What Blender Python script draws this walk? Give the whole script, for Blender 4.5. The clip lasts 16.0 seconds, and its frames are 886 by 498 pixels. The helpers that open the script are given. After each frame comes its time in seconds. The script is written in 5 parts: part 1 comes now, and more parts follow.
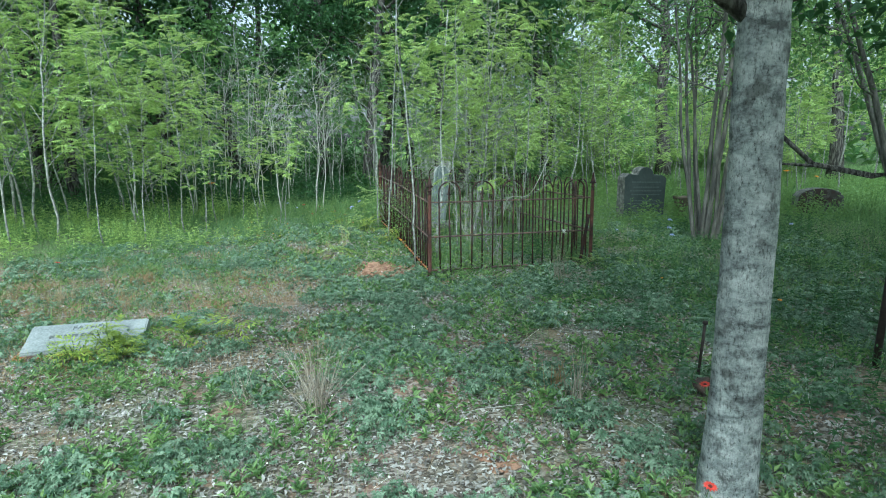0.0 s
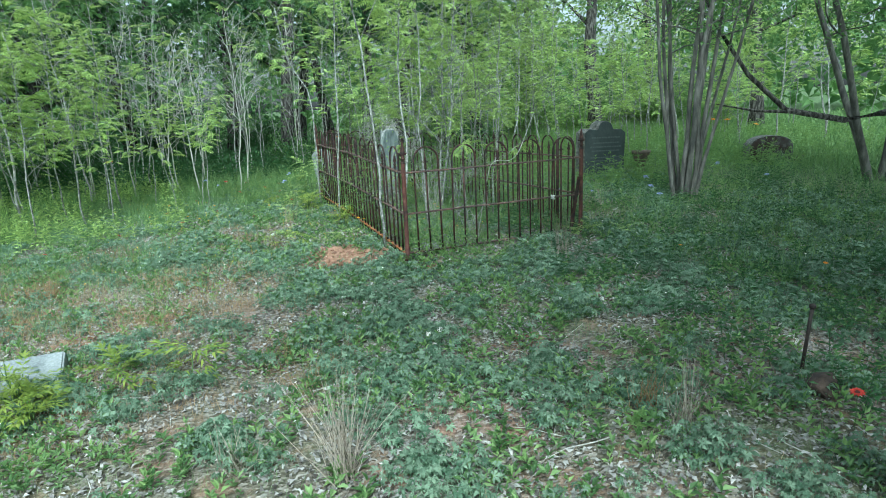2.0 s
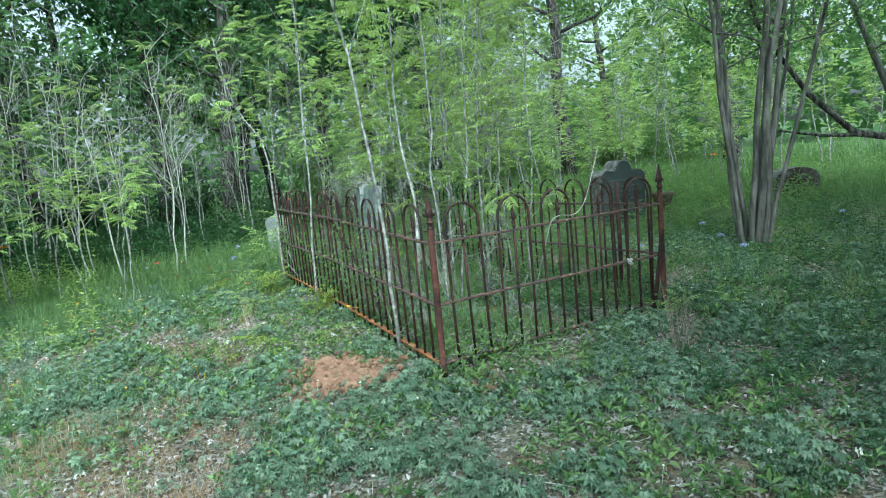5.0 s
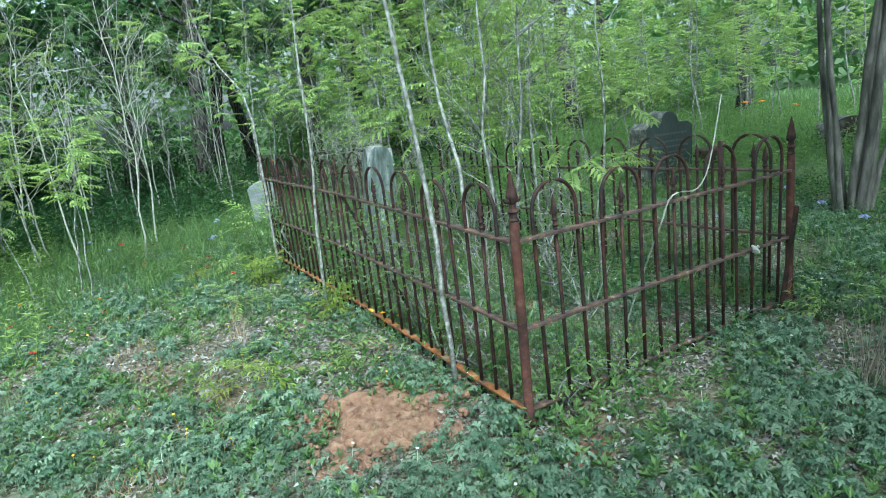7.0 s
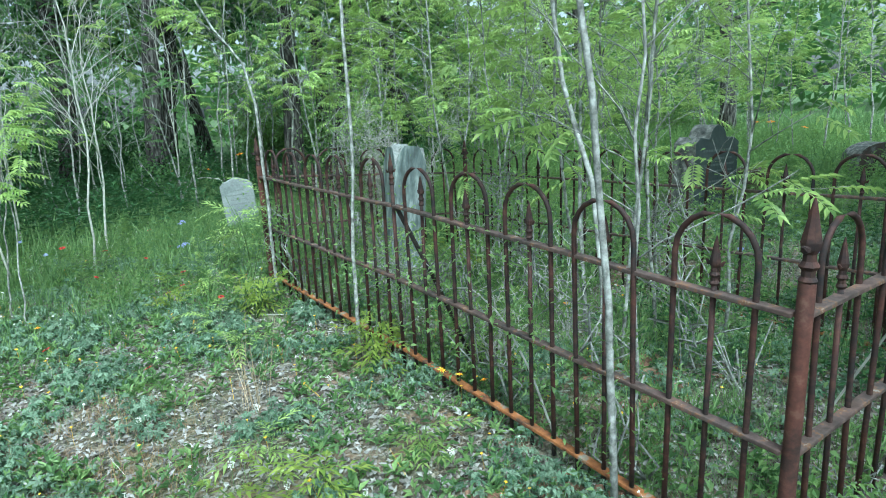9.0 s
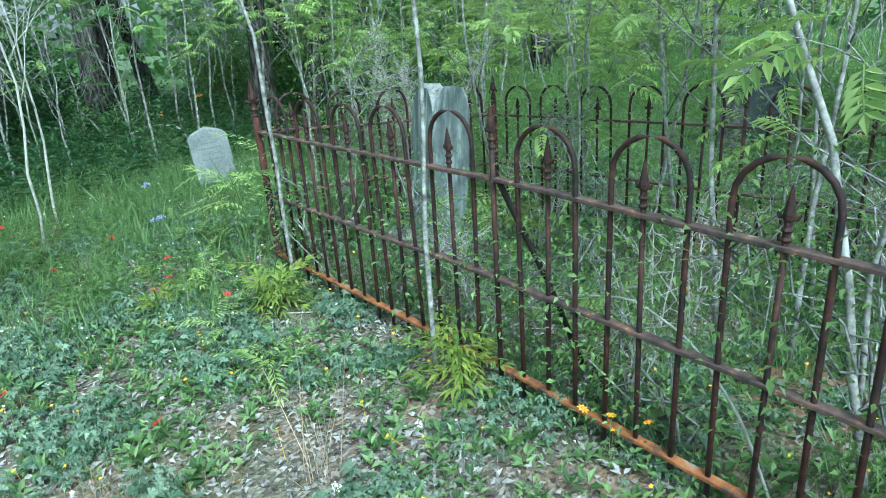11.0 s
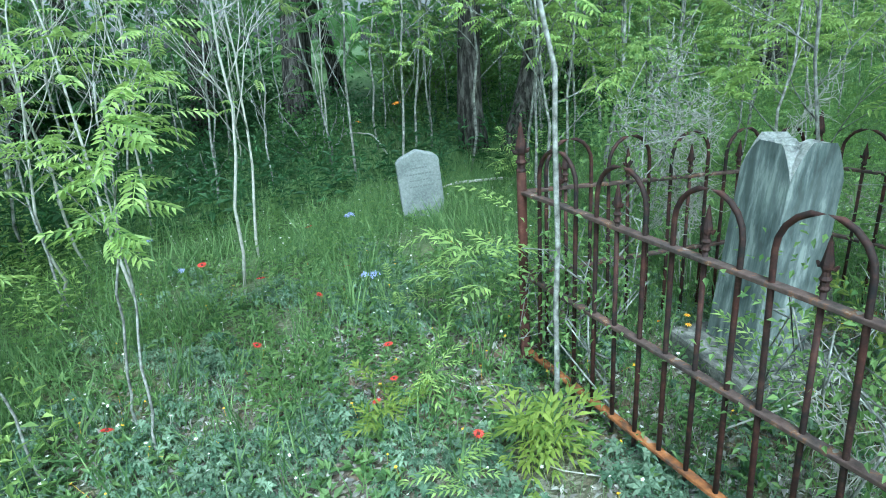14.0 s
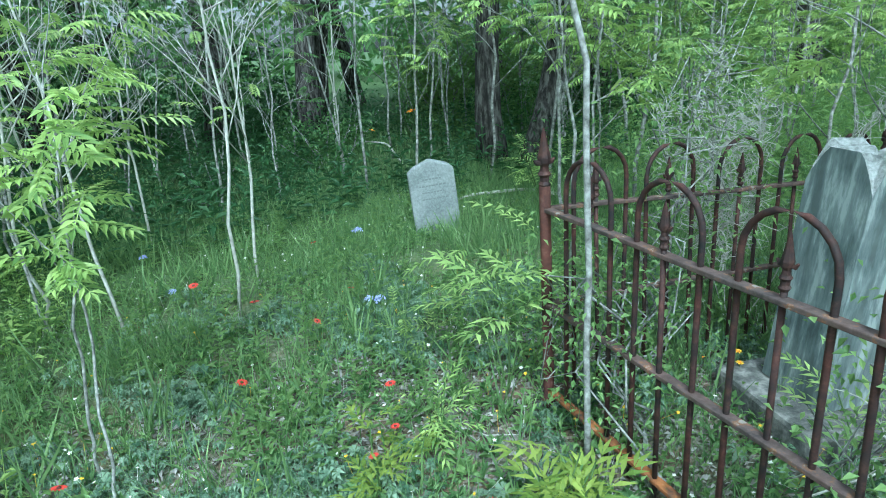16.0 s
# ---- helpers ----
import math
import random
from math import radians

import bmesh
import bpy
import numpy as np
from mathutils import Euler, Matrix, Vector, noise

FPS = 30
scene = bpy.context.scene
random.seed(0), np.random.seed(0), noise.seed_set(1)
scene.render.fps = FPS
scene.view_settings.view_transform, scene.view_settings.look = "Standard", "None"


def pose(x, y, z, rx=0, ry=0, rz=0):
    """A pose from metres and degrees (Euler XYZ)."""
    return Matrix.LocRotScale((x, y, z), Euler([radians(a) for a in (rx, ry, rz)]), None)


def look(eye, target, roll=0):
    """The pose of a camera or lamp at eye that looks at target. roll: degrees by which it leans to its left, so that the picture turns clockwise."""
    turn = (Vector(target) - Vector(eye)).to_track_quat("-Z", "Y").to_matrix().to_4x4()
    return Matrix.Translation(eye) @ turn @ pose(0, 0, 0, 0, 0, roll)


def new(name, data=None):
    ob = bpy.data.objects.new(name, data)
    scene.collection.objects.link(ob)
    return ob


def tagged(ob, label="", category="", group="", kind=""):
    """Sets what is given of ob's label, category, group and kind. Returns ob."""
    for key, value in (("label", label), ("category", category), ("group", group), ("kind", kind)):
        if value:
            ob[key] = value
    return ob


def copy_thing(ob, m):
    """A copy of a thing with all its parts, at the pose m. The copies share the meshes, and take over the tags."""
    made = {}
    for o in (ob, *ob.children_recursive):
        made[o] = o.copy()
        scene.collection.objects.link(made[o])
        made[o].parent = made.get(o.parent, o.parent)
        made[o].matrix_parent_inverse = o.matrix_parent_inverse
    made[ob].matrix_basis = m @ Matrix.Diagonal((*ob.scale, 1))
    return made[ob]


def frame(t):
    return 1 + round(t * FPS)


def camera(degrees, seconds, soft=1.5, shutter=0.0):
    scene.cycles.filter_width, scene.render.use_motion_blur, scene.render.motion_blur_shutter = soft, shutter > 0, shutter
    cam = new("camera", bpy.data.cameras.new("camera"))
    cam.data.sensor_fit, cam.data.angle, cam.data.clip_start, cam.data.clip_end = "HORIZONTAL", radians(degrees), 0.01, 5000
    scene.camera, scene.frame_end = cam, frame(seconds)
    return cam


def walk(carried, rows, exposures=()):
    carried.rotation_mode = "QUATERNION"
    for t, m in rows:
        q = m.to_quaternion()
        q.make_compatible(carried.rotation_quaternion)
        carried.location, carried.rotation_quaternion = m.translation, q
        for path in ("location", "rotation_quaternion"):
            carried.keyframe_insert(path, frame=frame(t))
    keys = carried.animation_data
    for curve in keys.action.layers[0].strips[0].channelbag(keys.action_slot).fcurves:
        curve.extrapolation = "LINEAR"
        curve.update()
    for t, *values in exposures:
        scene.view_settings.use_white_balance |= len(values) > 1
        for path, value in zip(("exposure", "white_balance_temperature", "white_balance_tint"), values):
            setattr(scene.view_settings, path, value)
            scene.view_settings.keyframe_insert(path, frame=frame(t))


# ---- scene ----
cam = camera(72.2, 16.0, soft=1.0)
EXPOSURES = [(0.0, 0.87, 5350, -11), (2.0, 1.0, 5350, -11), (8.2, 1.05, 5250, -11), (10.4, 1.13, 5000, -11), (14.5, 1.13, 4950, -11), (15.0, 0.7, 4950, -11), (15.5, 1.08, 4900, -11), (16.0, 1.08, 4900, -11)]
PATH = [
    (0, (-1.352, -6.219, 1.454), (-0.89, -4.303, 1.114), -0.5),
    (0.5, (-1.425, -6.029, 1.392), (-0.934, -4.113, 1.096), -0.4),
    (1, (-1.373, -5.681, 1.401), (-0.752, -3.795, 1.156), -2.5),
    (1.5, (-1.496, -5.4, 1.412), (-0.867, -3.544, 1.015), -1.9),
    (2, (-1.711, -5.094, 1.428), (-0.982, -3.291, 0.964), -2.7),
    (2.5, (-1.783, -4.815, 1.439), (-1.138, -2.992, 0.931), -3.8),
    (3, (-1.698, -4.569, 1.447), (-0.943, -2.759, 1.052), -3.6),
    (3.5, (-1.813, -4.292, 1.458), (-1.148, -2.435, 1.123), -4.1),
    (4, (-1.899, -3.887, 1.416), (-1.192, -2.041, 1.112), -3.2),
    (4.5, (-1.814, -3.52, 1.366), (-1.056, -1.687, 1.116), -3.8),
    (4.7, (-1.657, -3.359, 1.342), (-0.779, -1.582, 1.074), -5.2),
    (6.8, (-1.381, -1.984, 1.414), (-0.408, -0.284, 1.01), -6.4),
    (7, (-1.376, -1.891, 1.406), (-0.427, -0.192, 0.948), -6.8),
    (7.5, (-1.394, -1.536, 1.407), (-0.372, 0.139, 1.021), -5.4),
    (7.9, (-1.461, -1.259, 1.388), (-0.388, 0.375, 0.966), -4.2),
    (8, (-1.453, -1.191, 1.382), (-0.392, 0.456, 0.977), -3.8),
    (10.5, (-1.491, 0.127, 1.398), (-0.267, 1.577, 0.768), -2.2),
    (11, (-1.42, 0.417, 1.413), (-0.235, 1.878, 0.735), -4.3),
    (11.5, (-1.34, 0.57, 1.427), (-0.248, 2.142, 0.848), -6.9),
    (12, (-1.344, 0.711, 1.435), (-0.317, 2.303, 0.793), -7.5),
    (12.5, (-1.427, 1.001, 1.508), (-0.441, 2.662, 0.991), -5.3),
    (13, (-1.365, 1.269, 1.517), (-0.335, 2.887, 0.95), -3.3),
    (13.5, (-1.27, 1.535, 1.49), (-0.333, 3.192, 0.876), -2.6),
    (14, (-1.312, 1.659, 1.575), (-0.537, 3.379, 0.911), -4.0),
    (14.5, (-1.524, 1.365, 1.637), (-0.779, 3.118, 1.027), -3.5),
    (15, (-1.249, 1.73, 1.547), (-0.544, 3.475, 0.869), -2.7),
    (15.5, (-1.16, 1.962, 1.55), (-0.474, 3.705, 0.85), -5.1),
    (16, (-1.13, 1.965, 1.515), (-0.41, 3.718, 0.883), -4.5),
]
walk(cam, [(t, look(eye, target, roll)) for t, eye, target, roll in PATH], EXPOSURES)

# ---- world and light: bright overcast afternoon ----
world = bpy.data.worlds.new("world")
scene.world = world
world.use_nodes = True
wn = world.node_tree
sky = wn.nodes.new("ShaderNodeTexSky")
sky.sky_type, sky.sun_disc = "NISHITA", False
SUN_EL, SUN_AZ = 52.0, 200.0
sky.sun_elevation, sky.sun_rotation = radians(SUN_EL), radians(SUN_AZ)
sky.air_density, sky.dust_density, sky.ozone_density = 1.0, 5.0, 1.0
veil = wn.nodes.new("ShaderNodeHueSaturation")
veil.inputs["Saturation"].default_value = 0.35
wn.links.new(sky.outputs[0], veil.inputs["Color"])
wn.links.new(veil.outputs[0], wn.nodes["Background"].inputs[0])
wn.nodes["Background"].inputs[1].default_value = 0.15
sun = new("sun", bpy.data.lights.new("sun", "SUN"))
sun.data.energy, sun.data.angle, sun.data.color = 1.5, radians(12), (1.0, 0.96, 0.9)
az, el = radians(SUN_AZ), radians(SUN_EL)
sun.matrix_world = look((0, 0, 30), (-30 * math.sin(az) * math.cos(el), -30 * math.cos(az) * math.cos(el), 30 - 30 * math.sin(el)))


# ---- materials ----
def nodes_of(name):
    m = bpy.data.materials.new(name)
    m.use_nodes = True
    return m, m.node_tree, m.node_tree.nodes["Principled BSDF"]


def add(nt, kind, **values):
    n = nt.nodes.new(kind)
    for key, v in values.items():
        n.inputs[key].default_value = v
    return n


def ramp(nt, fac, stops):
    r = nt.nodes.new("ShaderNodeValToRGB")
    e = r.color_ramp.elements
    while len(e) < len(stops):
        e.new(0.5)
    for i, (p, c) in enumerate(stops):
        e[i].position, e[i].color = p, (*c, 1)
    nt.links.new(fac, r.inputs[0])
    return r.outputs[0]


def noise_fac(nt, scale, detail=4.0, rough=0.6, stretch=None):
    tc = nt.nodes.new("ShaderNodeTexCoord")
    mp = nt.nodes.new("ShaderNodeMapping")
    if stretch:
        mp.inputs["Scale"].default_value = stretch
    nt.links.new(tc.outputs["Object"], mp.inputs[0])
    n = add(nt, "ShaderNodeTexNoise", Scale=scale, Detail=detail, Roughness=rough)
    nt.links.new(mp.outputs[0], n.inputs["Vector"])
    return n.outputs[0]


def mix(nt, fac, a, b, mode="MIX"):
    m = nt.nodes.new("ShaderNodeMix")
    m.data_type, m.blend_type = "RGBA", mode
    for sock, v in ((m.inputs[0], fac), (m.inputs[6], a), (m.inputs[7], b)):
        if isinstance(v, (int, float)):
            sock.default_value = v
        elif isinstance(v, tuple):
            sock.default_value = (*v, 1)
        else:
            nt.links.new(v, sock)
    return m.outputs[2]


def bump(nt, bsdf, height, strength, dist):
    b = add(nt, "ShaderNodeBump", Strength=strength, Distance=dist)
    nt.links.new(height, b.inputs["Height"])
    nt.links.new(b.outputs[0], bsdf.inputs["Normal"])


def rough_material(name, stops_a, scale_a, stops_b=None, scale_b=2.0, blend=0.5, roughness=0.85, metal=0.0, bump_s=0.4, bump_d=0.004, stretch=None):
    """Two scales of noise colour, with relief from the finer one."""
    m, nt, p = nodes_of(name)
    fa = noise_fac(nt, scale_a, 6, 0.65, stretch)
    col = ramp(nt, fa, stops_a)
    if stops_b:
        fb = noise_fac(nt, scale_b, 3, 0.6)
        cb = ramp(nt, fb, stops_b)
        col = mix(nt, blend, col, cb)
    nt.links.new(col, p.inputs["Base Color"])
    p.inputs["Roughness"].default_value, p.inputs["Metallic"].default_value = roughness, metal
    bump(nt, p, fa, bump_s, bump_d)
    return m


def leaf_material(name, dark, light, through_col, shine=0.55, share=0.4):
    """Thin leaf: each leaf its own tone, light passing through it."""
    m, nt, p = nodes_of(name)
    geo = nt.nodes.new("ShaderNodeNewGeometry")
    info = nt.nodes.new("ShaderNodeObjectInfo")
    col = ramp(nt, geo.outputs["Random Per Island"], [(0.0, dark), (0.85, light), (1.0, tuple(c * 1.25 for c in light))])
    hsv = nt.nodes.new("ShaderNodeHueSaturation")
    mp = add(nt, "ShaderNodeMapRange")
    nt.links.new(info.outputs["Random"], mp.inputs[0])
    mp.inputs[3].default_value, mp.inputs[4].default_value = 0.75, 1.2
    nt.links.new(mp.outputs[0], hsv.inputs["Value"])
    nt.links.new(col, hsv.inputs["Color"])
    nt.links.new(hsv.outputs[0], p.inputs["Base Color"])
    p.inputs["Roughness"].default_value = shine
    p.inputs["Specular IOR Level"].default_value = 0.3
    tr = add(nt, "ShaderNodeBsdfTranslucent", Color=(*through_col, 1))
    ms = add(nt, "ShaderNodeMixShader", Fac=share)
    nt.links.new(p.outputs[0], ms.inputs[1])
    nt.links.new(tr.outputs[0], ms.inputs[2])
    nt.links.new(ms.outputs[0], nt.nodes["Material Output"].inputs[0])
    return m


def plain(name, col, roughness=0.7, metal=0.0):
    return rough_material(name, [(0.3, tuple(c * 0.75 for c in col)), (0.7, tuple(min(1, c * 1.15) for c in col))], 60, roughness=roughness, metal=metal, bump_s=0.2, bump_d=0.001)


def ground_material():
    """Sandy soil under flakes of dead leaf, with reddish and green patches."""
    m, nt, p = nodes_of("sandy_soil")
    fine = noise_fac(nt, 55, 8, 0.75)
    mid = noise_fac(nt, 5, 6, 0.7)
    wide = noise_fac(nt, 0.55, 4, 0.6)
    geo = nt.nodes.new("ShaderNodeNewGeometry")
    warp = add(nt, "ShaderNodeTexNoise", Scale=9.0, Detail=3.0)
    nt.links.new(geo.outputs["Position"], warp.inputs["Vector"])
    shift = nt.nodes.new("ShaderNodeVectorMath")
    shift.operation = "MULTIPLY_ADD"
    shift.inputs[1].default_value = (0.035, 0.035, 0.0)
    nt.links.new(warp.outputs["Color"], shift.inputs[0])
    nt.links.new(geo.outputs["Position"], shift.inputs[2])
    squeeze = nt.nodes.new("ShaderNodeMapping")
    squeeze.inputs["Rotation"].default_value = (0, 0, 0.6)
    squeeze.inputs["Scale"].default_value = (0.85, 1.2, 0.2)
    nt.links.new(shift.outputs[0], squeeze.inputs[0])
    flake = add(nt, "ShaderNodeTexVoronoi", Scale=60.0)
    nt.links.new(squeeze.outputs[0], flake.inputs["Vector"])
    tone = nt.nodes.new("ShaderNodeSeparateColor")
    nt.links.new(flake.outputs["Color"], tone.inputs[0])
    chips = ramp(nt, tone.outputs[0], [(0.0, (0.035, 0.03, 0.026)), (0.35, (0.11, 0.09, 0.075)), (0.55, (0.19, 0.16, 0.135)), (0.8, (0.31, 0.28, 0.25)), (1.0, (0.47, 0.44, 0.41))])
    soil = ramp(nt, fine, [(0.25, (0.06, 0.045, 0.034)), (0.5, (0.16, 0.12, 0.09)), (0.75, (0.3, 0.25, 0.21))])
    soil = mix(nt, 0.72, soil, chips)
    red = ramp(nt, fine, [(0.25, (0.17, 0.09, 0.06)), (0.7, (0.42, 0.24, 0.17))])
    green = ramp(nt, fine, [(0.25, (0.025, 0.055, 0.018)), (0.5, (0.07, 0.12, 0.035)), (0.7, (0.14, 0.19, 0.07))])
    base = mix(nt, ramp(nt, mid, [(0.5, (0, 0, 0)), (0.66, (0.8, 0.8, 0.8))]), soil, red)
    base = mix(nt, ramp(nt, wide, [(0.4, (0, 0, 0)), (0.65, (0.55, 0.55, 0.55))]), base, green)
    ln = nt.nodes.new("ShaderNodeVectorMath")
    ln.operation = "DISTANCE"
    ln.inputs[1].default_value = (-0.5, -2.0, 0)
    nt.links.new(geo.outputs["Position"], ln.inputs[0])
    far = add(nt, "ShaderNodeMapRange")
    far.inputs[1].default_value, far.inputs[2].default_value = 5.5, 8.5
    nt.links.new(ln.outputs["Value"], far.inputs[0])
    base = mix(nt, far.outputs[0], base, green)
    nt.links.new(base, p.inputs["Base Color"])
    p.inputs["Roughness"].default_value = 0.95
    relief = mix(nt, 0.5, fine, flake.outputs["Distance"])
    bump(nt, p, relief, 0.9, 0.014)
    return m


SOIL = ground_material()
RUST = rough_material("rusted_iron", [(0.36, (0.012, 0.011, 0.012)), (0.45, (0.04, 0.02, 0.017)), (0.53, (0.075, 0.03, 0.023)), (0.63, (0.15, 0.066, 0.046))], 30, [(0.44, (0.012, 0.012, 0.014)), (0.58, (0.07, 0.023, 0.018))], 3, 0.6, 0.75, 0.15, 0.7, 0.002)
POST_RUST = rough_material("red_rusted_post", [(0.36, (0.03, 0.014, 0.012)), (0.48, (0.085, 0.03, 0.022)), (0.56, (0.13, 0.045, 0.032)), (0.66, (0.2, 0.1, 0.075))], 26, [(0.42, (0.035, 0.02, 0.018)), (0.58, (0.12, 0.04, 0.028))], 3, 0.5, 0.8, 0.1, 0.7, 0.002)
RUST_RAIL = rough_material("rusted_rail", [(0.36, (0.03, 0.024, 0.024)), (0.46, (0.08, 0.055, 0.05)), (0.55, (0.13, 0.095, 0.088)), (0.62, (0.27, 0.12, 0.045)), (0.66, (0.42, 0.4, 0.37))], 22, [(0.42, (0.045, 0.037, 0.036)), (0.58, (0.14, 0.078, 0.064))], 4, 0.4, 0.8, 0.1, 0.7, 0.002)
RUST_ORANGE = rough_material("orange_rust", [(0.38, (0.07, 0.045, 0.035)), (0.48, (0.24, 0.09, 0.03)), (0.57, (0.36, 0.14, 0.045)), (0.64, (0.28, 0.25, 0.21))], 9, None, roughness=0.9, bump_s=0.6, bump_d=0.002)
DARK_IRON = rough_material("dark_iron", [(0.3, (0.012, 0.01, 0.01)), (0.7, (0.05, 0.035, 0.03))], 30, roughness=0.7, metal=0.3)
MARBLE = rough_material("weathered_marble", [(0.4, (0.045, 0.06, 0.064)), (0.47, (0.11, 0.14, 0.145)), (0.54, (0.185, 0.222, 0.225)), (0.62, (0.44, 0.48, 0.475))], 12, [(0.35, (0.09, 0.115, 0.11)), (0.6, (0.26, 0.295, 0.285))], 5, 0.42, 0.75, 0.0, 0.35, 0.004, (1.9, 1.9, 0.38))
for n in MARBLE.node_tree.nodes:
    if n.type == "MAPPING":
        n.inputs["Rotation"].default_value = (0.25, 0.3, 0.0)
MARBLE_BROKEN = rough_material("broken_marble", [(0.3, (0.13, 0.14, 0.135)), (0.7, (0.42, 0.43, 0.42))], 40, roughness=0.9, bump_s=0.8, bump_d=0.01)
GRANITE = rough_material("pale_granite", [(0.3, (0.12, 0.135, 0.14)), (0.5, (0.25, 0.27, 0.28)), (0.72, (0.42, 0.44, 0.44))], 70, [(0.4, (0.13, 0.15, 0.15)), (0.65, (0.3, 0.32, 0.32))], 5, 0.5, 0.85)
GRANITE_DARK = rough_material("dark_granite", [(0.35, (0.028, 0.04, 0.042)), (0.6, (0.055, 0.072, 0.072)), (0.75, (0.1, 0.115, 0.11))], 25, [(0.4, (0.03, 0.042, 0.042)), (0.7, (0.08, 0.095, 0.09))], 3, 0.5, 0.7)
GRANITE_SIDE = rough_material("rough_grey_stone", [(0.34, (0.05, 0.053, 0.05)), (0.5, (0.125, 0.125, 0.117)), (0.66, (0.28, 0.27, 0.255))], 18, roughness=0.95, bump_s=0.9, bump_d=0.012)
LICHEN_STONE = rough_material("lichen_stone", [(0.38, (0.035, 0.018, 0.012)), (0.5, (0.03, 0.03, 0.028)), (0.62, (0.15, 0.15, 0.14))], 9, [(0.45, (0.04, 0.022, 0.016)), (0.55, (0.08, 0.082, 0.08))], 2.2, 0.55, 0.95, 0.0, 0.6, 0.008)
CUT = plain("cut_lettering", (0.09, 0.1, 0.1))
PALE_CUT = plain("pale_lettering", (0.1, 0.12, 0.12))
FAINT_CUT = plain("faint_lettering", (0.17, 0.19, 0.19))
FIELDSTONE = rough_material("brown_fieldstone", [(0.36, (0.022, 0.016, 0.013)), (0.64, (0.085, 0.058, 0.045))], 14, roughness=0.95, bump_s=0.8, bump_d=0.01)
TERRACOTTA = rough_material("stained_urn", [(0.3, (0.07, 0.06, 0.05)), (0.7, (0.2, 0.15, 0.11))], 14, roughness=0.9)


def pale_bark():
    """Grey bark with lichen bands round the trunk and fine dark upright cracks."""
    m, nt, p = nodes_of("pale_lichen_bark")
    bands = noise_fac(nt, 9, 6, 0.72, (0.9, 0.9, 1.7))
    cracks = noise_fac(nt, 66, 8, 0.78, (1.2, 1.2, 0.6))
    spots = noise_fac(nt, 9, 4, 0.6)
    base = ramp(nt, bands, [(0.36, (0.12, 0.13, 0.13)), (0.45, (0.31, 0.335, 0.335)), (0.53, (0.46, 0.49, 0.485)), (0.63, (0.64, 0.665, 0.655))])
    base = mix(nt, ramp(nt, spots, [(0.56, (0, 0, 0)), (0.66, (0.75, 0.75, 0.75))]), base, (0.1, 0.105, 0.098))
    dark = ramp(nt, cracks, [(0.36, (0.2, 0.2, 0.19)), (0.45, (0.75, 0.75, 0.75)), (0.53, (1, 1, 1))])
    nt.links.new(mix(nt, 1.0, base, dark, "MULTIPLY"), p.inputs["Base Color"])
    p.inputs["Roughness"].default_value = 0.95
    bump(nt, p, cracks, 1.0, 0.03)
    return m


BARK_PALE = pale_bark()
BARK_SAPLING = rough_material("sapling_bark", [(0.35, (0.09, 0.09, 0.082)), (0.5, (0.25, 0.25, 0.235)), (0.66, (0.46, 0.46, 0.44))], 24, roughness=0.9, bump_s=0.4, bump_d=0.002)
BARK_WHITE = rough_material("bleached_twig", [(0.3, (0.3, 0.29, 0.26)), (0.7, (0.55, 0.54, 0.5))], 30, roughness=0.9, bump_s=0.3, bump_d=0.001)
BARK_DARK = rough_material("dark_bark", [(0.41, (0.014, 0.013, 0.012)), (0.5, (0.055, 0.05, 0.046)), (0.6, (0.14, 0.135, 0.125))], 14, roughness=0.95, bump_s=1.0, bump_d=0.02, stretch=(2, 2, 0.4))
BARK_CRAPE = rough_material("smooth_grey_bark", [(0.36, (0.045, 0.045, 0.042)), (0.5, (0.11, 0.105, 0.095)), (0.64, (0.22, 0.21, 0.195))], 6, roughness=0.8, bump_s=0.4, bump_d=0.004, stretch=(2, 2, 0.5))
LEAF_LOCUST = leaf_material("locust_leaf", (0.115, 0.205, 0.068), (0.43, 0.55, 0.19), (0.52, 0.66, 0.2), 0.45, 0.48)
LEAF_FRESH = leaf_material("fresh_green_leaf", (0.09, 0.17, 0.06), (0.24, 0.35, 0.13), (0.3, 0.44, 0.13), 0.55, 0.45)
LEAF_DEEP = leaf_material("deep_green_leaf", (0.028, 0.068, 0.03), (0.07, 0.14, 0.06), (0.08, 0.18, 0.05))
LEAF_MID = leaf_material("mid_green_leaf", (0.06, 0.125, 0.05), (0.15, 0.25, 0.095), (0.17, 0.31, 0.08))
LEAF_YELLOW = leaf_material("yellow_green_leaf", (0.14, 0.22, 0.045), (0.34, 0.41, 0.09), (0.36, 0.45, 0.07))
LEAF_WEED = leaf_material("blue_green_weed", (0.065, 0.125, 0.075), (0.225, 0.305, 0.21), (0.15, 0.25, 0.11), 0.6, 0.25)
GRASS = leaf_material("grass_blade", (0.07, 0.135, 0.05), (0.25, 0.36, 0.15), (0.22, 0.36, 0.12), 0.6, 0.35)
STRAW = leaf_material("straw", (0.27, 0.2, 0.12), (0.48, 0.4, 0.28), (0.35, 0.25, 0.12), 0.8, 0.2)
DRY_STALK = leaf_material("grey_dry_stalk", (0.17, 0.14, 0.11), (0.4, 0.35, 0.29), (0.3, 0.24, 0.16), 0.85, 0.15)
DRY_RED = leaf_material("dry_reddish_weed", (0.24, 0.13, 0.065), (0.46, 0.33, 0.18), (0.35, 0.2, 0.08), 0.8, 0.2)
LITTER = leaf_material("dead_leaf", (0.08, 0.068, 0.058), (0.47, 0.455, 0.435), (0.2, 0.15, 0.1), 0.85, 0.1)
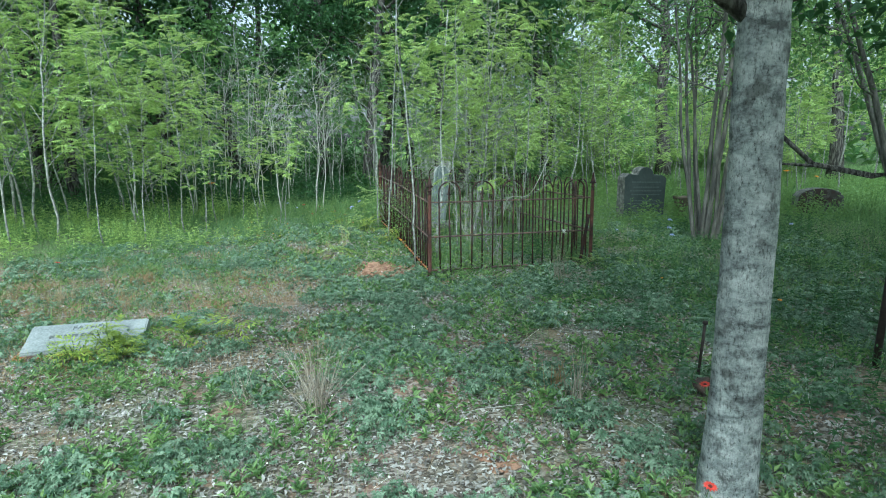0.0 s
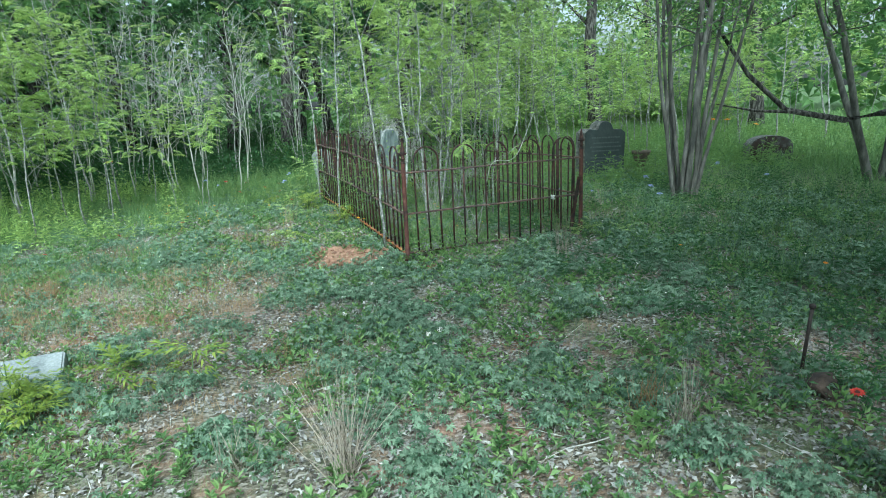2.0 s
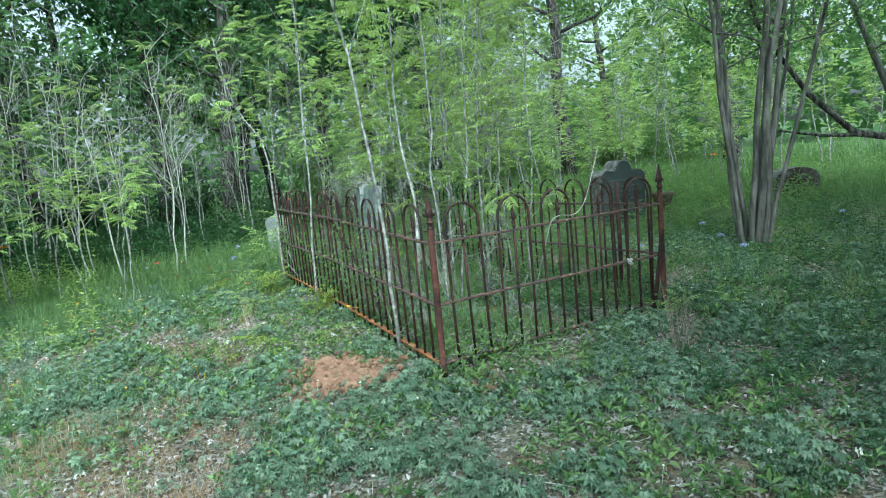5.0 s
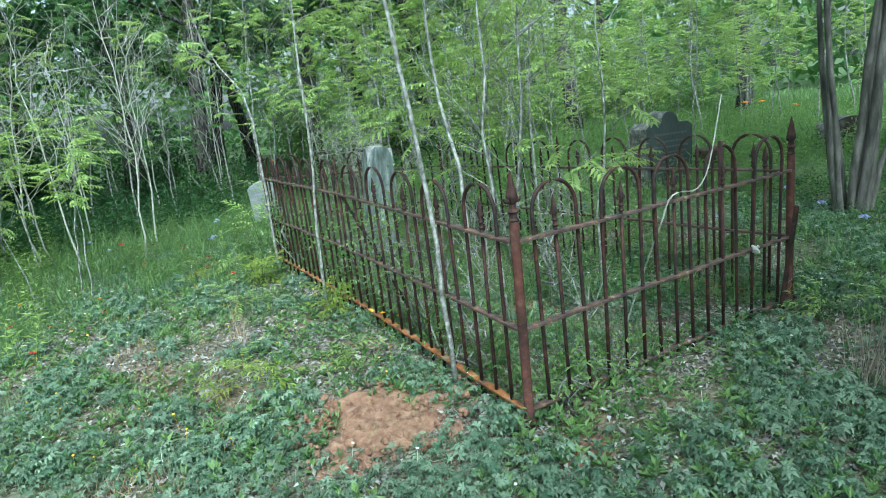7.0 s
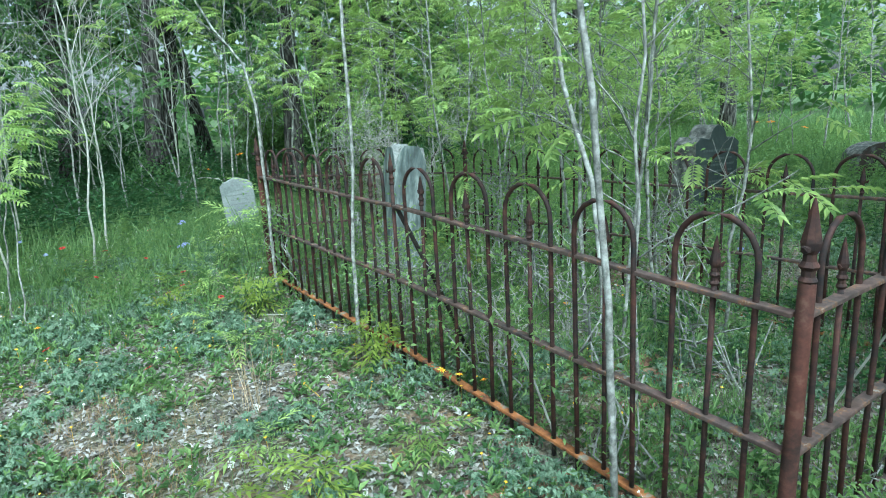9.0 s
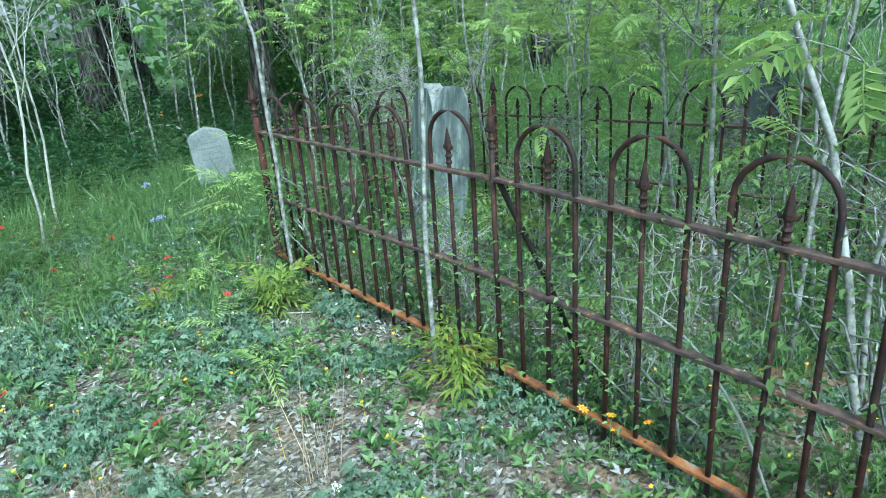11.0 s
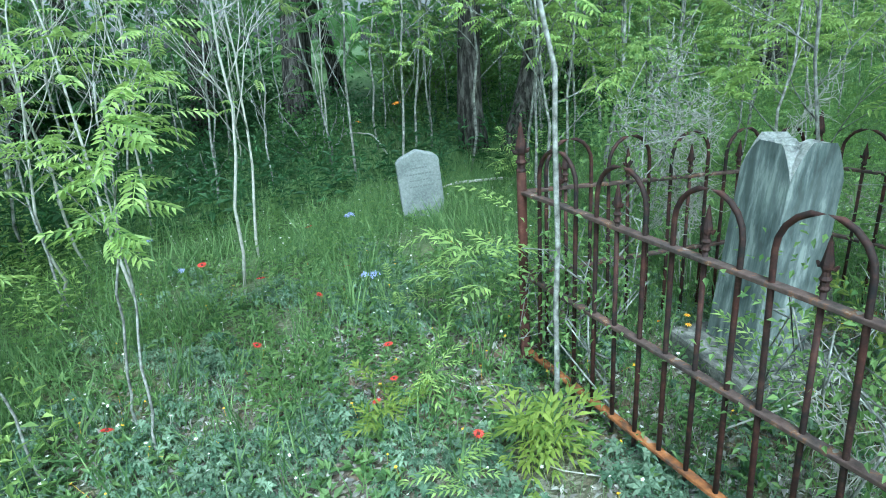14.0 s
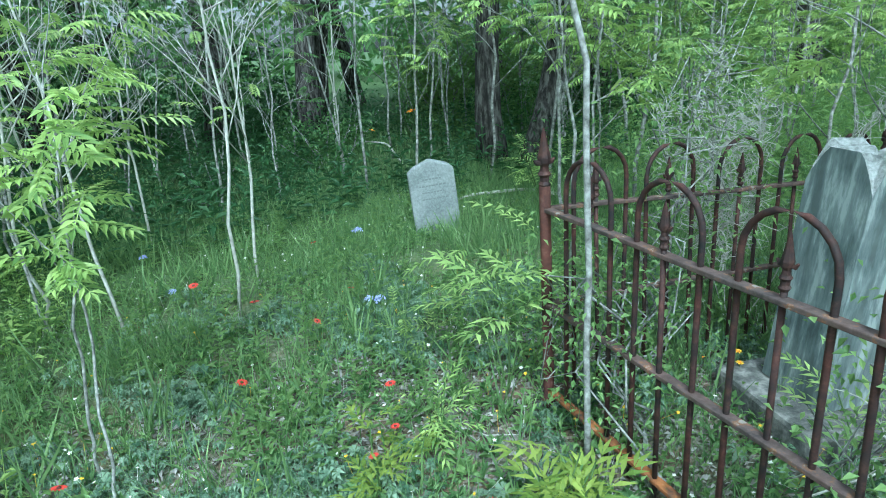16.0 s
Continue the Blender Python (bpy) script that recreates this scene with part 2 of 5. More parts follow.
PETAL_RED = plain("red_petal", (0.5, 0.045, 0.03), 0.7)
PETAL_BLUE = plain("pale_blue_petal", (0.42, 0.46, 0.8), 0.6)
PETAL_YELLOW = plain("yellow_petal", (0.8, 0.5, 0.02), 0.6)
PETAL_ORANGE = plain("orange_petal", (0.8, 0.3, 0.02), 0.6)
FLUFF = plain("white_fluff", (0.75, 0.74, 0.68), 0.9)
FLOWER_EYE = plain("dark_flower_eye", (0.09, 0.02, 0.015), 0.8)
STEM = plain("green_stem", (0.1, 0.16, 0.05), 0.7)
CORD = plain("white_cord", (0.7, 0.7, 0.68), 0.8)

# ---- geometry helpers ----
rng = np.random.default_rng(7)


def ground_z(x, y):
    """Height of the ground: it rises gently ahead and to the east, with a hollow at the back of the plot."""
    x, y = np.asarray(x, float), np.asarray(y, float)
    z = 0.05 + 0.024 * np.clip(x, -8, 4.5) + 0.023 * np.clip(y, -9, 5)
    z = z - 0.11 * np.exp(-((x - 1.9) / 1.2) ** 2 - ((y - 3.4) / 1.6) ** 2)
    return z + 0.012 * np.sin(1.9 * x + 0.7 * y) * np.cos(1.3 * y - 0.5 * x) + 0.006 * np.sin(6.1 * x + 2.0) * np.sin(5.3 * y)


def mesh_np(name, v, f, mat, smooth=False):
    """A mesh from vertex and face arrays; f has one row a face, all of one size."""
    v, f = np.asarray(v, np.float32), np.asarray(f, np.int32)
    me = bpy.data.meshes.new(name)
    me.vertices.add(len(v))
    me.vertices.foreach_set("co", v.ravel())
    me.loops.add(f.size)
    me.loops.foreach_set("vertex_index", f.ravel())
    me.polygons.add(len(f))
    me.polygons.foreach_set("loop_start", np.arange(0, f.size, f.shape[1], dtype=np.int32))
    me.update(calc_edges=True)
    me.validate()
    me.polygons.foreach_set("use_smooth", np.full(len(me.polygons), smooth))
    me.materials.append(mat)
    return me


def join(pieces):
    """Joins (vertices, faces) pairs whose faces have one size."""
    vs, fs, n = [], [], 0
    for v, f in pieces:
        vs.append(v)
        fs.append(np.asarray(f) + n)
        n += len(v)
    return np.concatenate(vs), np.concatenate(fs)


def strew(v, f, mats):
    """Copies of a small template at many 4 x 4 matrices, as one pair of arrays."""
    mats = np.asarray(mats)
    h = np.c_[v, np.ones(len(v))]
    out = np.einsum("nij,kj->nki", mats[:, :3, :], h).reshape(-1, 3)
    return out, (np.asarray(f)[None] + (np.arange(len(mats)) * len(v))[:, None, None]).reshape(-1, np.asarray(f).shape[1])


def turns(pos, yaw, pitch, roll, size):
    """Many 4 x 4 matrices: Rz(yaw) Ry(pitch) Rx(roll), scaled, at pos."""
    n = len(pos)
    cy, sy, cp, sp, cr, sr = np.cos(yaw), np.sin(yaw), np.cos(pitch), np.sin(pitch), np.cos(roll), np.sin(roll)
    m = np.zeros((n, 4, 4))
    m[:, 0, 0], m[:, 0, 1], m[:, 0, 2] = cy * cp, cy * sp * sr - sy * cr, cy * sp * cr + sy * sr
    m[:, 1, 0], m[:, 1, 1], m[:, 1, 2] = sy * cp, sy * sp * sr + cy * cr, sy * sp * cr - cy * sr
    m[:, 2, 0], m[:, 2, 1], m[:, 2, 2] = -sp, cp * sr, cp * cr
    m[:, :3, :3] *= np.asarray(size).reshape(-1, 1, 1) * np.ones((n, 1, 1))
    m[:, :3, 3], m[:, 3, 3] = pos, 1
    return m


CAPS = {3: None, 4: [(0, 1, 2, 3)], 6: [(0, 1, 2, 5), (2, 3, 4, 5)], 8: [(0, 1, 2, 7), (2, 3, 6, 7), (3, 4, 5, 6)], 12: [(0, 1, 2, 11), (2, 3, 10, 11), (3, 4, 9, 10), (4, 5, 8, 9), (5, 6, 7, 8)]}


def tube(points, radii, seg=8, wobble=0.0):
    """A round bar along points, quads only, with closed ends."""
    p = np.asarray(points, float)
    r = np.ones(len(p)) * radii
    d = np.gradient(p, axis=0)
    d /= np.linalg.norm(d, axis=1)[:, None] + 1e-9
    ref = np.array([1.0, 0, 0]) if abs(d.mean(0)[0]) < 0.8 else np.array([0, 1.0, 0])
    u = np.cross(d, ref)
    u /= np.linalg.norm(u, axis=1)[:, None] + 1e-9
    w = np.cross(d, u)
    a = np.linspace(0, 2 * np.pi, seg, endpoint=False)
    rr = r[:, None] * (1 + wobble * rng.uniform(-1, 1, (len(p), seg)))
    v = p[:, None] + rr[..., None] * (u[:, None] * np.cos(a)[None, :, None] + w[:, None] * np.sin(a)[None, :, None])
    i, j = np.meshgrid(np.arange(len(p) - 1), np.arange(seg), indexing="ij")
    k = (j + 1) % seg
    f = np.stack([i * seg + j, i * seg + k, (i + 1) * seg + k, (i + 1) * seg + j], -1).reshape(-1, 4)
    if CAPS.get(seg):
        cap = np.array(CAPS[seg])
        f = np.concatenate([f, cap[:, ::-1], cap + (len(p) - 1) * seg])
    return v.reshape(-1, 3), f


def part(name, data, parent=None, label="", at=None):
    ob = new(name, data)
    if at is not None:
        ob.matrix_basis = at
    if parent:
        ob.parent = parent
    return tagged(ob, label)


def block(size, bevel=0.006, rough=0.0, cuts=0):
    """A bevelled block of bmesh, standing on z = 0."""
    bm = bmesh.new()
    bmesh.ops.create_cube(bm, size=1)
    bmesh.ops.transform(bm, verts=bm.verts, matrix=Matrix.Translation((0, 0, size[2] / 2)) @ Matrix.Diagonal((*size, 1)))
    if cuts:
        bmesh.ops.subdivide_edges(bm, edges=bm.edges, cuts=cuts, use_grid_fill=True)
    elif bevel:
        bmesh.ops.bevel(bm, geom=bm.edges, offset=bevel, segments=2, affect="EDGES", profile=0.5)
    if rough:
        for v in bm.verts:
            v.co += Vector(noise.noise_vector(v.co * 6)) * rough
    return bm


def bm_mesh(name, bm, mat, smooth=False):
    me = bpy.data.meshes.new(name)
    bmesh.ops.recalc_face_normals(bm, faces=bm.faces)
    bm.to_mesh(me)
    bm.free()
    me.materials.append(mat)
    me.polygons.foreach_set("use_smooth", np.full(len(me.polygons), smooth))
    return me


def outline_slab(outline, depth, bevel=0.012, rough=0.0):
    """A slab: an outline in x and z, pushed back along y, edges rounded."""
    bm = bmesh.new()
    front = [bm.verts.new((x, -depth / 2, z)) for x, z in outline]
    face = bm.faces.new(front)
    ext = bmesh.ops.extrude_face_region(bm, geom=[face])
    bmesh.ops.translate(bm, vec=(0, depth, 0), verts=[g for g in ext["geom"] if isinstance(g, bmesh.types.BMVert)])
    bmesh.ops.recalc_face_normals(bm, faces=bm.faces)
    bmesh.ops.bevel(bm, geom=bm.edges, offset=bevel, segments=2, affect="EDGES", profile=0.5)
    if rough:
        for v in bm.verts:
            v.co += Vector(noise.noise_vector(v.co * 9)) * rough
    return bm


def thing(name, at, label, category, group=""):
    """An empty at a thing's base, which parents its parts."""
    ob = new(name)
    ob.matrix_basis = at
    ob.empty_display_size = 0.1
    return tagged(ob, label, category, group)


# ---- leaf templates ----
def leaflet(length, width, fold=0.25, droop=0.15):
    """One leaf along +x, folded a little along its rib."""
    v = np.array([(0, 0, 0), (length * 0.42, -width / 2, width * fold), (length, 0, -length * droop), (length * 0.42, width / 2, width * fold)])
    return v, np.array([(0, 1, 2, 3)])


def frond(length, pairs, leaf_len, leaf_w, droop=0.35, spread=62, stalk=0.0014):
    """A feathered leaf along +x: pairs of leaflets on a bending rib, and one at its tip."""
    def rib(s):
        return np.array([length * s * (1 - 0.12 * s), 0, -droop * length * s * s])
    side_v = np.array([0, stalk, 0])
    pieces = [(np.array([rib(0) - side_v, rib(0) + side_v, rib(0.6) + side_v, rib(0.6) - side_v]), np.array([(0, 1, 2, 3)])),
              (np.array([rib(0.6) - side_v, rib(0.6) + side_v, rib(1) + side_v * 0.5, rib(1) - side_v * 0.5]), np.array([(0, 1, 2, 3)]))]
    lv, lf = leaflet(leaf_len, leaf_w)
    for s in np.linspace(0.18, 0.97, pairs):
        k = 0.65 + 0.7 * s * (1.35 - s) * 1.1
        for side in (-1, 1):
            m = turns(np.array([rib(s)]), np.array([side * radians(spread - 14 * s)]), np.array([0.2 + 0.45 * droop]), np.array([side * 0.25]), k)
            pieces.append(strew(lv, lf, m))
    m = turns(np.array([rib(1.0)]), np.zeros(1), np.array([0.4]), np.zeros(1), 0.9)
    pieces.append(strew(lv, lf, m))
    return join(pieces)


FROND = frond(0.19, 6, 0.055, 0.019, 0.14)
FROND_SMALL = frond(0.16, 6, 0.046, 0.0145, 0.18)
FROND_LONG = frond(0.3, 6, 0.085, 0.02, 0.4, 52)
FROND_BROAD = frond(0.26, 4, 0.125, 0.026, 0.45, 44)
LEAF = leaflet(0.05, 0.026)
BIG_LEAF = leaflet(0.13, 0.075)


def limb_path(start, heading, length, n=6, lift=0.15, wob=0.08, r=None):
    """A wandering branch: a polyline from start along heading, turning upward by lift."""
    r = r or rng
    p, d = [np.array(start, float)], np.array(heading, float)
    d /= np.linalg.norm(d)
    for _ in range(n):
        d = d + r.normal(0, wob, 3) + np.array([0, 0, lift / n])
        d /= np.linalg.norm(d)
        p.append(p[-1] + d * length / n)
    return np.array(p)


def along(path, s):
    """The point and heading at share s of a polyline."""
    x = s * (len(path) - 1)
    i = min(int(x), len(path) - 2)
    d = path[i + 1] - path[i]
    return path[i] + d * (x - i), d / np.linalg.norm(d)


def around(tip, heading, n, r, tilt=(0.0, 0.9), size=(0.75, 1.2)):
    """Matrices of n fronds that radiate from a twig's tip."""
    yaw = r.uniform(0, 2 * np.pi, n)
    return turns(np.repeat(tip[None], n, 0), yaw, r.uniform(*tilt, n) - 0.5, r.uniform(-0.4, 0.4, n), r.uniform(*size, n))


# ---- the ground ----
def ground():
    near = np.concatenate([np.linspace(-60, -12, 17)[:-1], np.linspace(-12, 12, 161), np.linspace(12, 60, 17)[1:]])
    far = [-3000.0, -800.0, -200.0]
    xs = np.array(far + list(near) + [-q for q in far[::-1]])
    gx, gy = np.meshgrid(xs, xs, indexing="ij")
    v = np.stack([gx, gy, ground_z(gx, gy)], -1).reshape(-1, 3)
    n = len(xs)
    i, j = np.meshgrid(np.arange(n - 1), np.arange(n - 1), indexing="ij")
    f = np.stack([i * n + j, (i + 1) * n + j, (i + 1) * n + j + 1, i * n + j + 1], -1).reshape(-1, 4)
    tagged(new("ground", mesh_np("ground", v, f, SOIL, True)), "reddish sandy ground with thin weeds under trees", "ground", kind="structure")


ground()

# ---- the iron fence round the plot ----
STEP = 0.1169          # from bar to bar
BAR, POST = 0.0085, 0.021
SIDE = 16 * STEP       # one panel: five hoops between two posts


def fence_lift(x, y):
    """The fence climbs with the ground along its west side and sinks a little along its east side."""
    west = 0.04 * y if y < 1.87 else 0.075 + 0.01 * (y - 1.87)
    return west + (-0.018 * y - west) * x / SIDE


def spear(z0, h, scale=1.0):
    """A spear finial with collar rings and two small ears."""
    prof = [(0, 0.0105), (0.05, 0.0145), (0.1, 0.0105), (0.17, 0.0105), (0.22, 0.0155), (0.28, 0.0105), (0.36, 0.0095), (0.42, 0.014), (0.5, 0.0155), (0.72, 0.0095), (0.93, 0.004), (1.0, 0.0015)]
    pieces = [tube([(0, 0, z0 + h * a) for a, _ in prof], [b * scale for _, b in prof], 8)]
    z = z0 + h * 0.42
    pieces.append(tube([(-0.027 * scale, 0, z + 0.012), (-0.02 * scale, 0, z + 0.002), (0, 0, z), (0.02 * scale, 0, z + 0.002), (0.027 * scale, 0, z + 0.012)], [0.003, 0.0062 * scale, 0.007 * scale, 0.0062 * scale, 0.003], 6))
    return join(pieces)


def hoop_mesh():
    a = np.linspace(0, math.pi, 11)
    spring = 1.06 - STEP
    pts = [(-STEP, 0, 0.05), (-STEP, 0, 0.5)] + [(-STEP * math.cos(q), 0, spring + STEP * math.sin(q)) for q in a] + [(STEP, 0, 0.5), (STEP, 0, 0.05)]
    return mesh_np("hoop", *tube(pts, BAR, 8), RUST, True)


def plot_fence():
    fence = thing("grave_plot_fence", pose(0, 0, 0), "rusted iron hoop-and-spear fence round an overgrown grave plot", "fence")
    hoop = hoop_mesh()
    picket = mesh_np("picket", *tube([(0, 0, 0.05), (0, 0, 0.5), (0, 0, 0.88)], BAR * 0.95, 8), RUST, True)
    tip = mesh_np("finial", *spear(0.87, 0.135, 0.95), RUST, False)
    shaft = mesh_np("post", *tube([(0, 0, -0.06), (0, 0, 0.05), (0, 0, 0.055), (0, 0, 0.085), (0, 0, 0.09), (0, 0, 0.5), (0, 0, 0.93), (0, 0, 0.945)], [POST, POST, POST * 1.3, POST * 1.3, POST, POST * 0.97, POST * 0.95, POST * 0.7], 12), POST_RUST, True)
    mid_shaft = mesh_np("post", *tube([(0, 0, 0.0), (0, 0, 0.5), (0, 0, 0.97)], BAR * 1.15, 8), RUST, True)
    tall_tip = mesh_np("finial", *spear(0.93, 0.205, 1.55), RUST, False)
    mid_tip = mesh_np("finial", *spear(0.95, 0.15, 0.95), RUST, False)
    corners = [(0, 0), (SIDE, 0), (0, 2 * SIDE), (SIDE, 2 * SIDE)]
    for x, y in corners:
        m = pose(x, y, fence_lift(x, y), rng.uniform(-0.8, 0.8), rng.uniform(-0.8, 0.8), 0)
        p = part("post", shaft, fence, "round rusted corner post", at=m)
        part("finial", tall_tip, p, "spear finial with ringed collar")
    for x in (0, SIDE):
        p = part("post", mid_shaft, fence, at=pose(x, SIDE, fence_lift(x, SIDE)))
        part("finial", mid_tip, p)
    runs = [((0, 0), (SIDE, 0), 0), ((0, 0), (0, SIDE), 90), ((0, SIDE), (0, 2 * SIDE), 90), ((SIDE, 0), (SIDE, SIDE), 90), ((SIDE, SIDE), (SIDE, 2 * SIDE), 90), ((0, 2 * SIDE), (SIDE, 2 * SIDE), 0)]
    for n, (a, b, turn) in enumerate(runs):
        a, b = np.array(a), np.array(b)
        for k in range(5):
            c = a + (b - a) * (3 * k + 2) / 16
            z = fence_lift(*a) + (fence_lift(*b) - fence_lift(*a)) * (3 * k + 2) / 16
            part("hoop", hoop, fence, at=pose(c[0], c[1], z + rng.normal(0, 0.004), rng.normal(0, 0.5), rng.normal(0, 0.5), turn))
            p = part("picket", picket, fence, at=pose(c[0], c[1], z + rng.normal(0, 0.005), rng.normal(0, 0.6), rng.normal(0, 0.6), turn))
            part("finial", tip, p)
        za, zb = fence_lift(*a), fence_lift(*b)
        for level, mat, h in ((0.85, RUST_RAIL, 0.014), (0.485, RUST_RAIL, 0.014), (0.12 if n else 0.125, RUST_ORANGE if turn else RUST_RAIL, 0.014)):
            d = b - a
            length = float(np.hypot(*d))
            bm = block((length - 2 * POST + 0.01, 0.034, h), 0.003)
            bmesh.ops.subdivide_edges(bm, edges=[e for e in bm.edges if e.calc_length() > 0.5], cuts=8)
            for v in bm.verts:
                v.co.z += 0.0015 * math.sin(7 * v.co.x + n + level * 9) - h / 2
            slope = math.degrees(math.atan2(zb - za, length))
            mid = (a + b) / 2
            part("rail", bm_mesh("rail", bm, mat), fence, at=pose(mid[0], mid[1], (za + zb) / 2 + level, 0, 0, turn) @ pose(0, 0, 0, 0, -slope, 0))
    v, f = join([tube([(0.0, SIDE - 0.02, 0.93), (0.17, SIDE - 0.1, 0.5), (0.3, SIDE - 0.16, 0.12)], 0.011, 6)])
    part("brace", mesh_np("brace", v, f, DARK_IRON, True), fence, "leaning iron brace rod")
    bm = block((0.035, 0.012, 0.62), 0.002)
    part("gate_bar", bm_mesh("gate_bar", bm, RUST), fence, "loose rusted flat bar leaning by the corner post", at=pose(SIDE - 0.16, -0.045, 0.06, 3, 8, 0))
    part("gate_post", mesh_np("gate_post", *tube([(0, 0, 0), (0, 0, 0.5), (0, 0, 0.99)], 0.017, 8), RUST, True), fence, "plain rusted gate post", at=pose(SIDE, 0.42, 0.02))


plot_fence()


def cord():
    pts = [(1.53 + 0.015 * math.cos(q * 2.4), -0.02 + 0.014 * math.sin(q * 2.4), 0.485 + 0.02 * math.sin(q * 1.7)) for q in np.linspace(0, 6, 14)]
    tagged(new("cord", mesh_np("cord", *tube(pts, 0.008, 6), CORD, True)), "knotted white cord tied to the rusted middle rail", "cord")


cord()


# ---- a second enclosure's post at the east edge ----
def lone_post():
    t = thing("old_fence_post", pose(2.16, -3.3, float(ground_z(2.16, -3.3)) - 0.05, 0, 3, 0), "dark rusted iron fence post with a rail stub", "fence post")
    part("post", mesh_np("post", *tube([(0, 0, 0), (0, 0, 0.5), (0, 0, 0.95)], 0.022, 8), DARK_IRON, True), t)
    part("finial", mesh_np("finial", *spear(0.94, 0.2, 1.8), DARK_IRON), t)
    for z in (0.33, 0.8):
        bm = block((0.9, 0.03, 0.014), 0.003)
        part("rail", bm_mesh("rail", bm, DARK_IRON), t, at=pose(0.47, 0.05, z, 0, 0, 6))


lone_post()


# ---- gravestones ----
def text_bars(parent, rows, front, mat, r):
    """Worn lettering: rows of short bars set on a stone's face."""
    for z, width, h in rows:
        x = -width / 2
        while x < width / 2:
            w = r.uniform(0.5, 1.1) * h * 2
            bm = block((w, 0.0015, h), 0)
            part("lettering", bm_mesh("lettering", bm, mat), parent, at=pose(x + w / 2, front, z))
            x += w + h * 0.5


def marble_stone():
    x0, y0 = 0.84, 3.24
    t = thing("broken_marble_monument", pose(x0, y0, float(ground_z(x0, y0)) - 0.03), "tall grey streaked marble monument with a broken gabled top", "gravestone")
    bm = block((0.5, 0.52, 0.155), 0.02)
    for v in bm.verts:
        v.co += Vector(noise.noise_vector(v.co * 7)) * 0.008
    part("base_stone", bm_mesh("base_stone", bm, GRANITE_SIDE), t, "mossy square base stone", at=pose(0, 0, 0.004, 0, 0, -13))
    bm = bmesh.new()
    bmesh.ops.create_cube(bm, size=1)
    bmesh.ops.subdivide_edges(bm, edges=bm.edges, cuts=13, use_grid_fill=True)
    for v in bm.verts:
        s = v.co.z + 0.5
        gx, gy = 1 - abs(2 * v.co.x), 1 - abs(2 * v.co.y)
        gable = min(1.0, 1.9 * max(gx, gy, 0)) ** 0.8
        hollow = 0.03 * max(0.0, 1 - (gx - 1) ** 2 - (gy - 1) ** 2)
        top = 0.755 + 0.145 * gable * (1.0 - 0.12 * (gy > gx)) - hollow
        p = Vector((v.co.x * (0.25 - 0.01 * s), v.co.y * (0.285 - 0.01 * s), s * top))
        edge = s > 0.99 and max(abs(v.co.x), abs(v.co.y)) < 0.49
        p += Vector(noise.noise_vector(p * (22 if edge else 6))) * (0.016 if edge else 0.003)
        v.co = p
    me = bm_mesh("shaft", bm, MARBLE)
    me.materials.append(MARBLE_BROKEN)
    for p in me.polygons:
        if p.normal.z > 0.3 and p.center.z > 0.6:
            p.material_index = 1
    part("shaft", me, t, at=pose(0, 0, 0.15, 1.0, 5.5, -13))


def tablet(name, at, outline, depth, mat, label, rows, letter_mat, side=None):
    t = thing(name, at, label, "gravestone")
    me = bm_mesh("tablet", outline_slab(outline, depth, 0.01, 0.004), mat)
    if side:
        me.materials.append(side)
        for p in me.polygons:
            if abs(p.normal.y) < 0.6:
                p.material_index = 1
    part("tablet", me, t)
    text_bars(t, rows, -depth / 2 - 0.0015, letter_mat, random.Random(3))
    return t


def arc(cx, cz, rx, rz, a0, a1, n):
    return [(cx + rx * math.cos(radians(a)), cz + rz * math.sin(radians(a))) for a in np.linspace(a0, a1, n)]


marble_stone()
tablet("pointed_headstone", pose(0.56, 6.12, float(ground_z(0.56, 6.12)) - 0.08, 3, -4, -16),
       [(-0.175, 0), (0.175, 0), (0.175, 0.56), (0.13, 0.6), (0.0, 0.645), (-0.13, 0.6), (-0.175, 0.56)], 0.075, GRANITE,
       "small pale grey pointed headstone leaning in tall grass", [(0.5, 0.14, 0.012), (0.45, 0.2, 0.012), (0.4, 0.17, 0.01), (0.35, 0.18, 0.01)], FAINT_CUT)
tablet("dark_headstone", pose(4.22, 2.85, 0.1, 0, 1.5, 0),
       [(-0.37, 0), (0.37, 0), (0.38, 0.78), (0.3, 0.83), (0.16, 0.83)] + arc(0.0, 0.83, 0.14, 0.13, 8, 172, 9) + [(-0.16, 0.83), (-0.3, 0.85), (-0.38, 0.79)], 0.24, GRANITE_DARK,
       "dark grey granite headstone with shouldered arched top and worn lettering",
       [(0.7, 0.5, 0.022), (0.62, 0.44, 0.02), (0.56, 0.55, 0.02), (0.5, 0.5, 0.018), (0.4, 0.52, 0.018), (0.35, 0.45, 0.016), (0.29, 0.5, 0.016), (0.23, 0.4, 0.016)], PALE_CUT, GRANITE_SIDE)
tablet("rounded_headstone", pose(7.5, 2.55, 0.14, 0, 0, -20),
       [(-0.4, 0), (0.4, 0), (0.37, 0.36)] + arc(0.0, 0.36, 0.36, 0.15, 10, 170, 9) + [(-0.37, 0.36)], 0.26, LICHEN_STONE,
       "low rounded headstone stained brown with lichen", [], CUT, GRANITE_SIDE)
t = thing("fallen_stone", pose(8.1, 2.3, 0.12), "low dark broken stone in grass beside a headstone", "stone")
part("stone", bm_mesh("stone", block((0.42, 0.2, 0.16), 0.03, 0.015), FIELDSTONE), t)


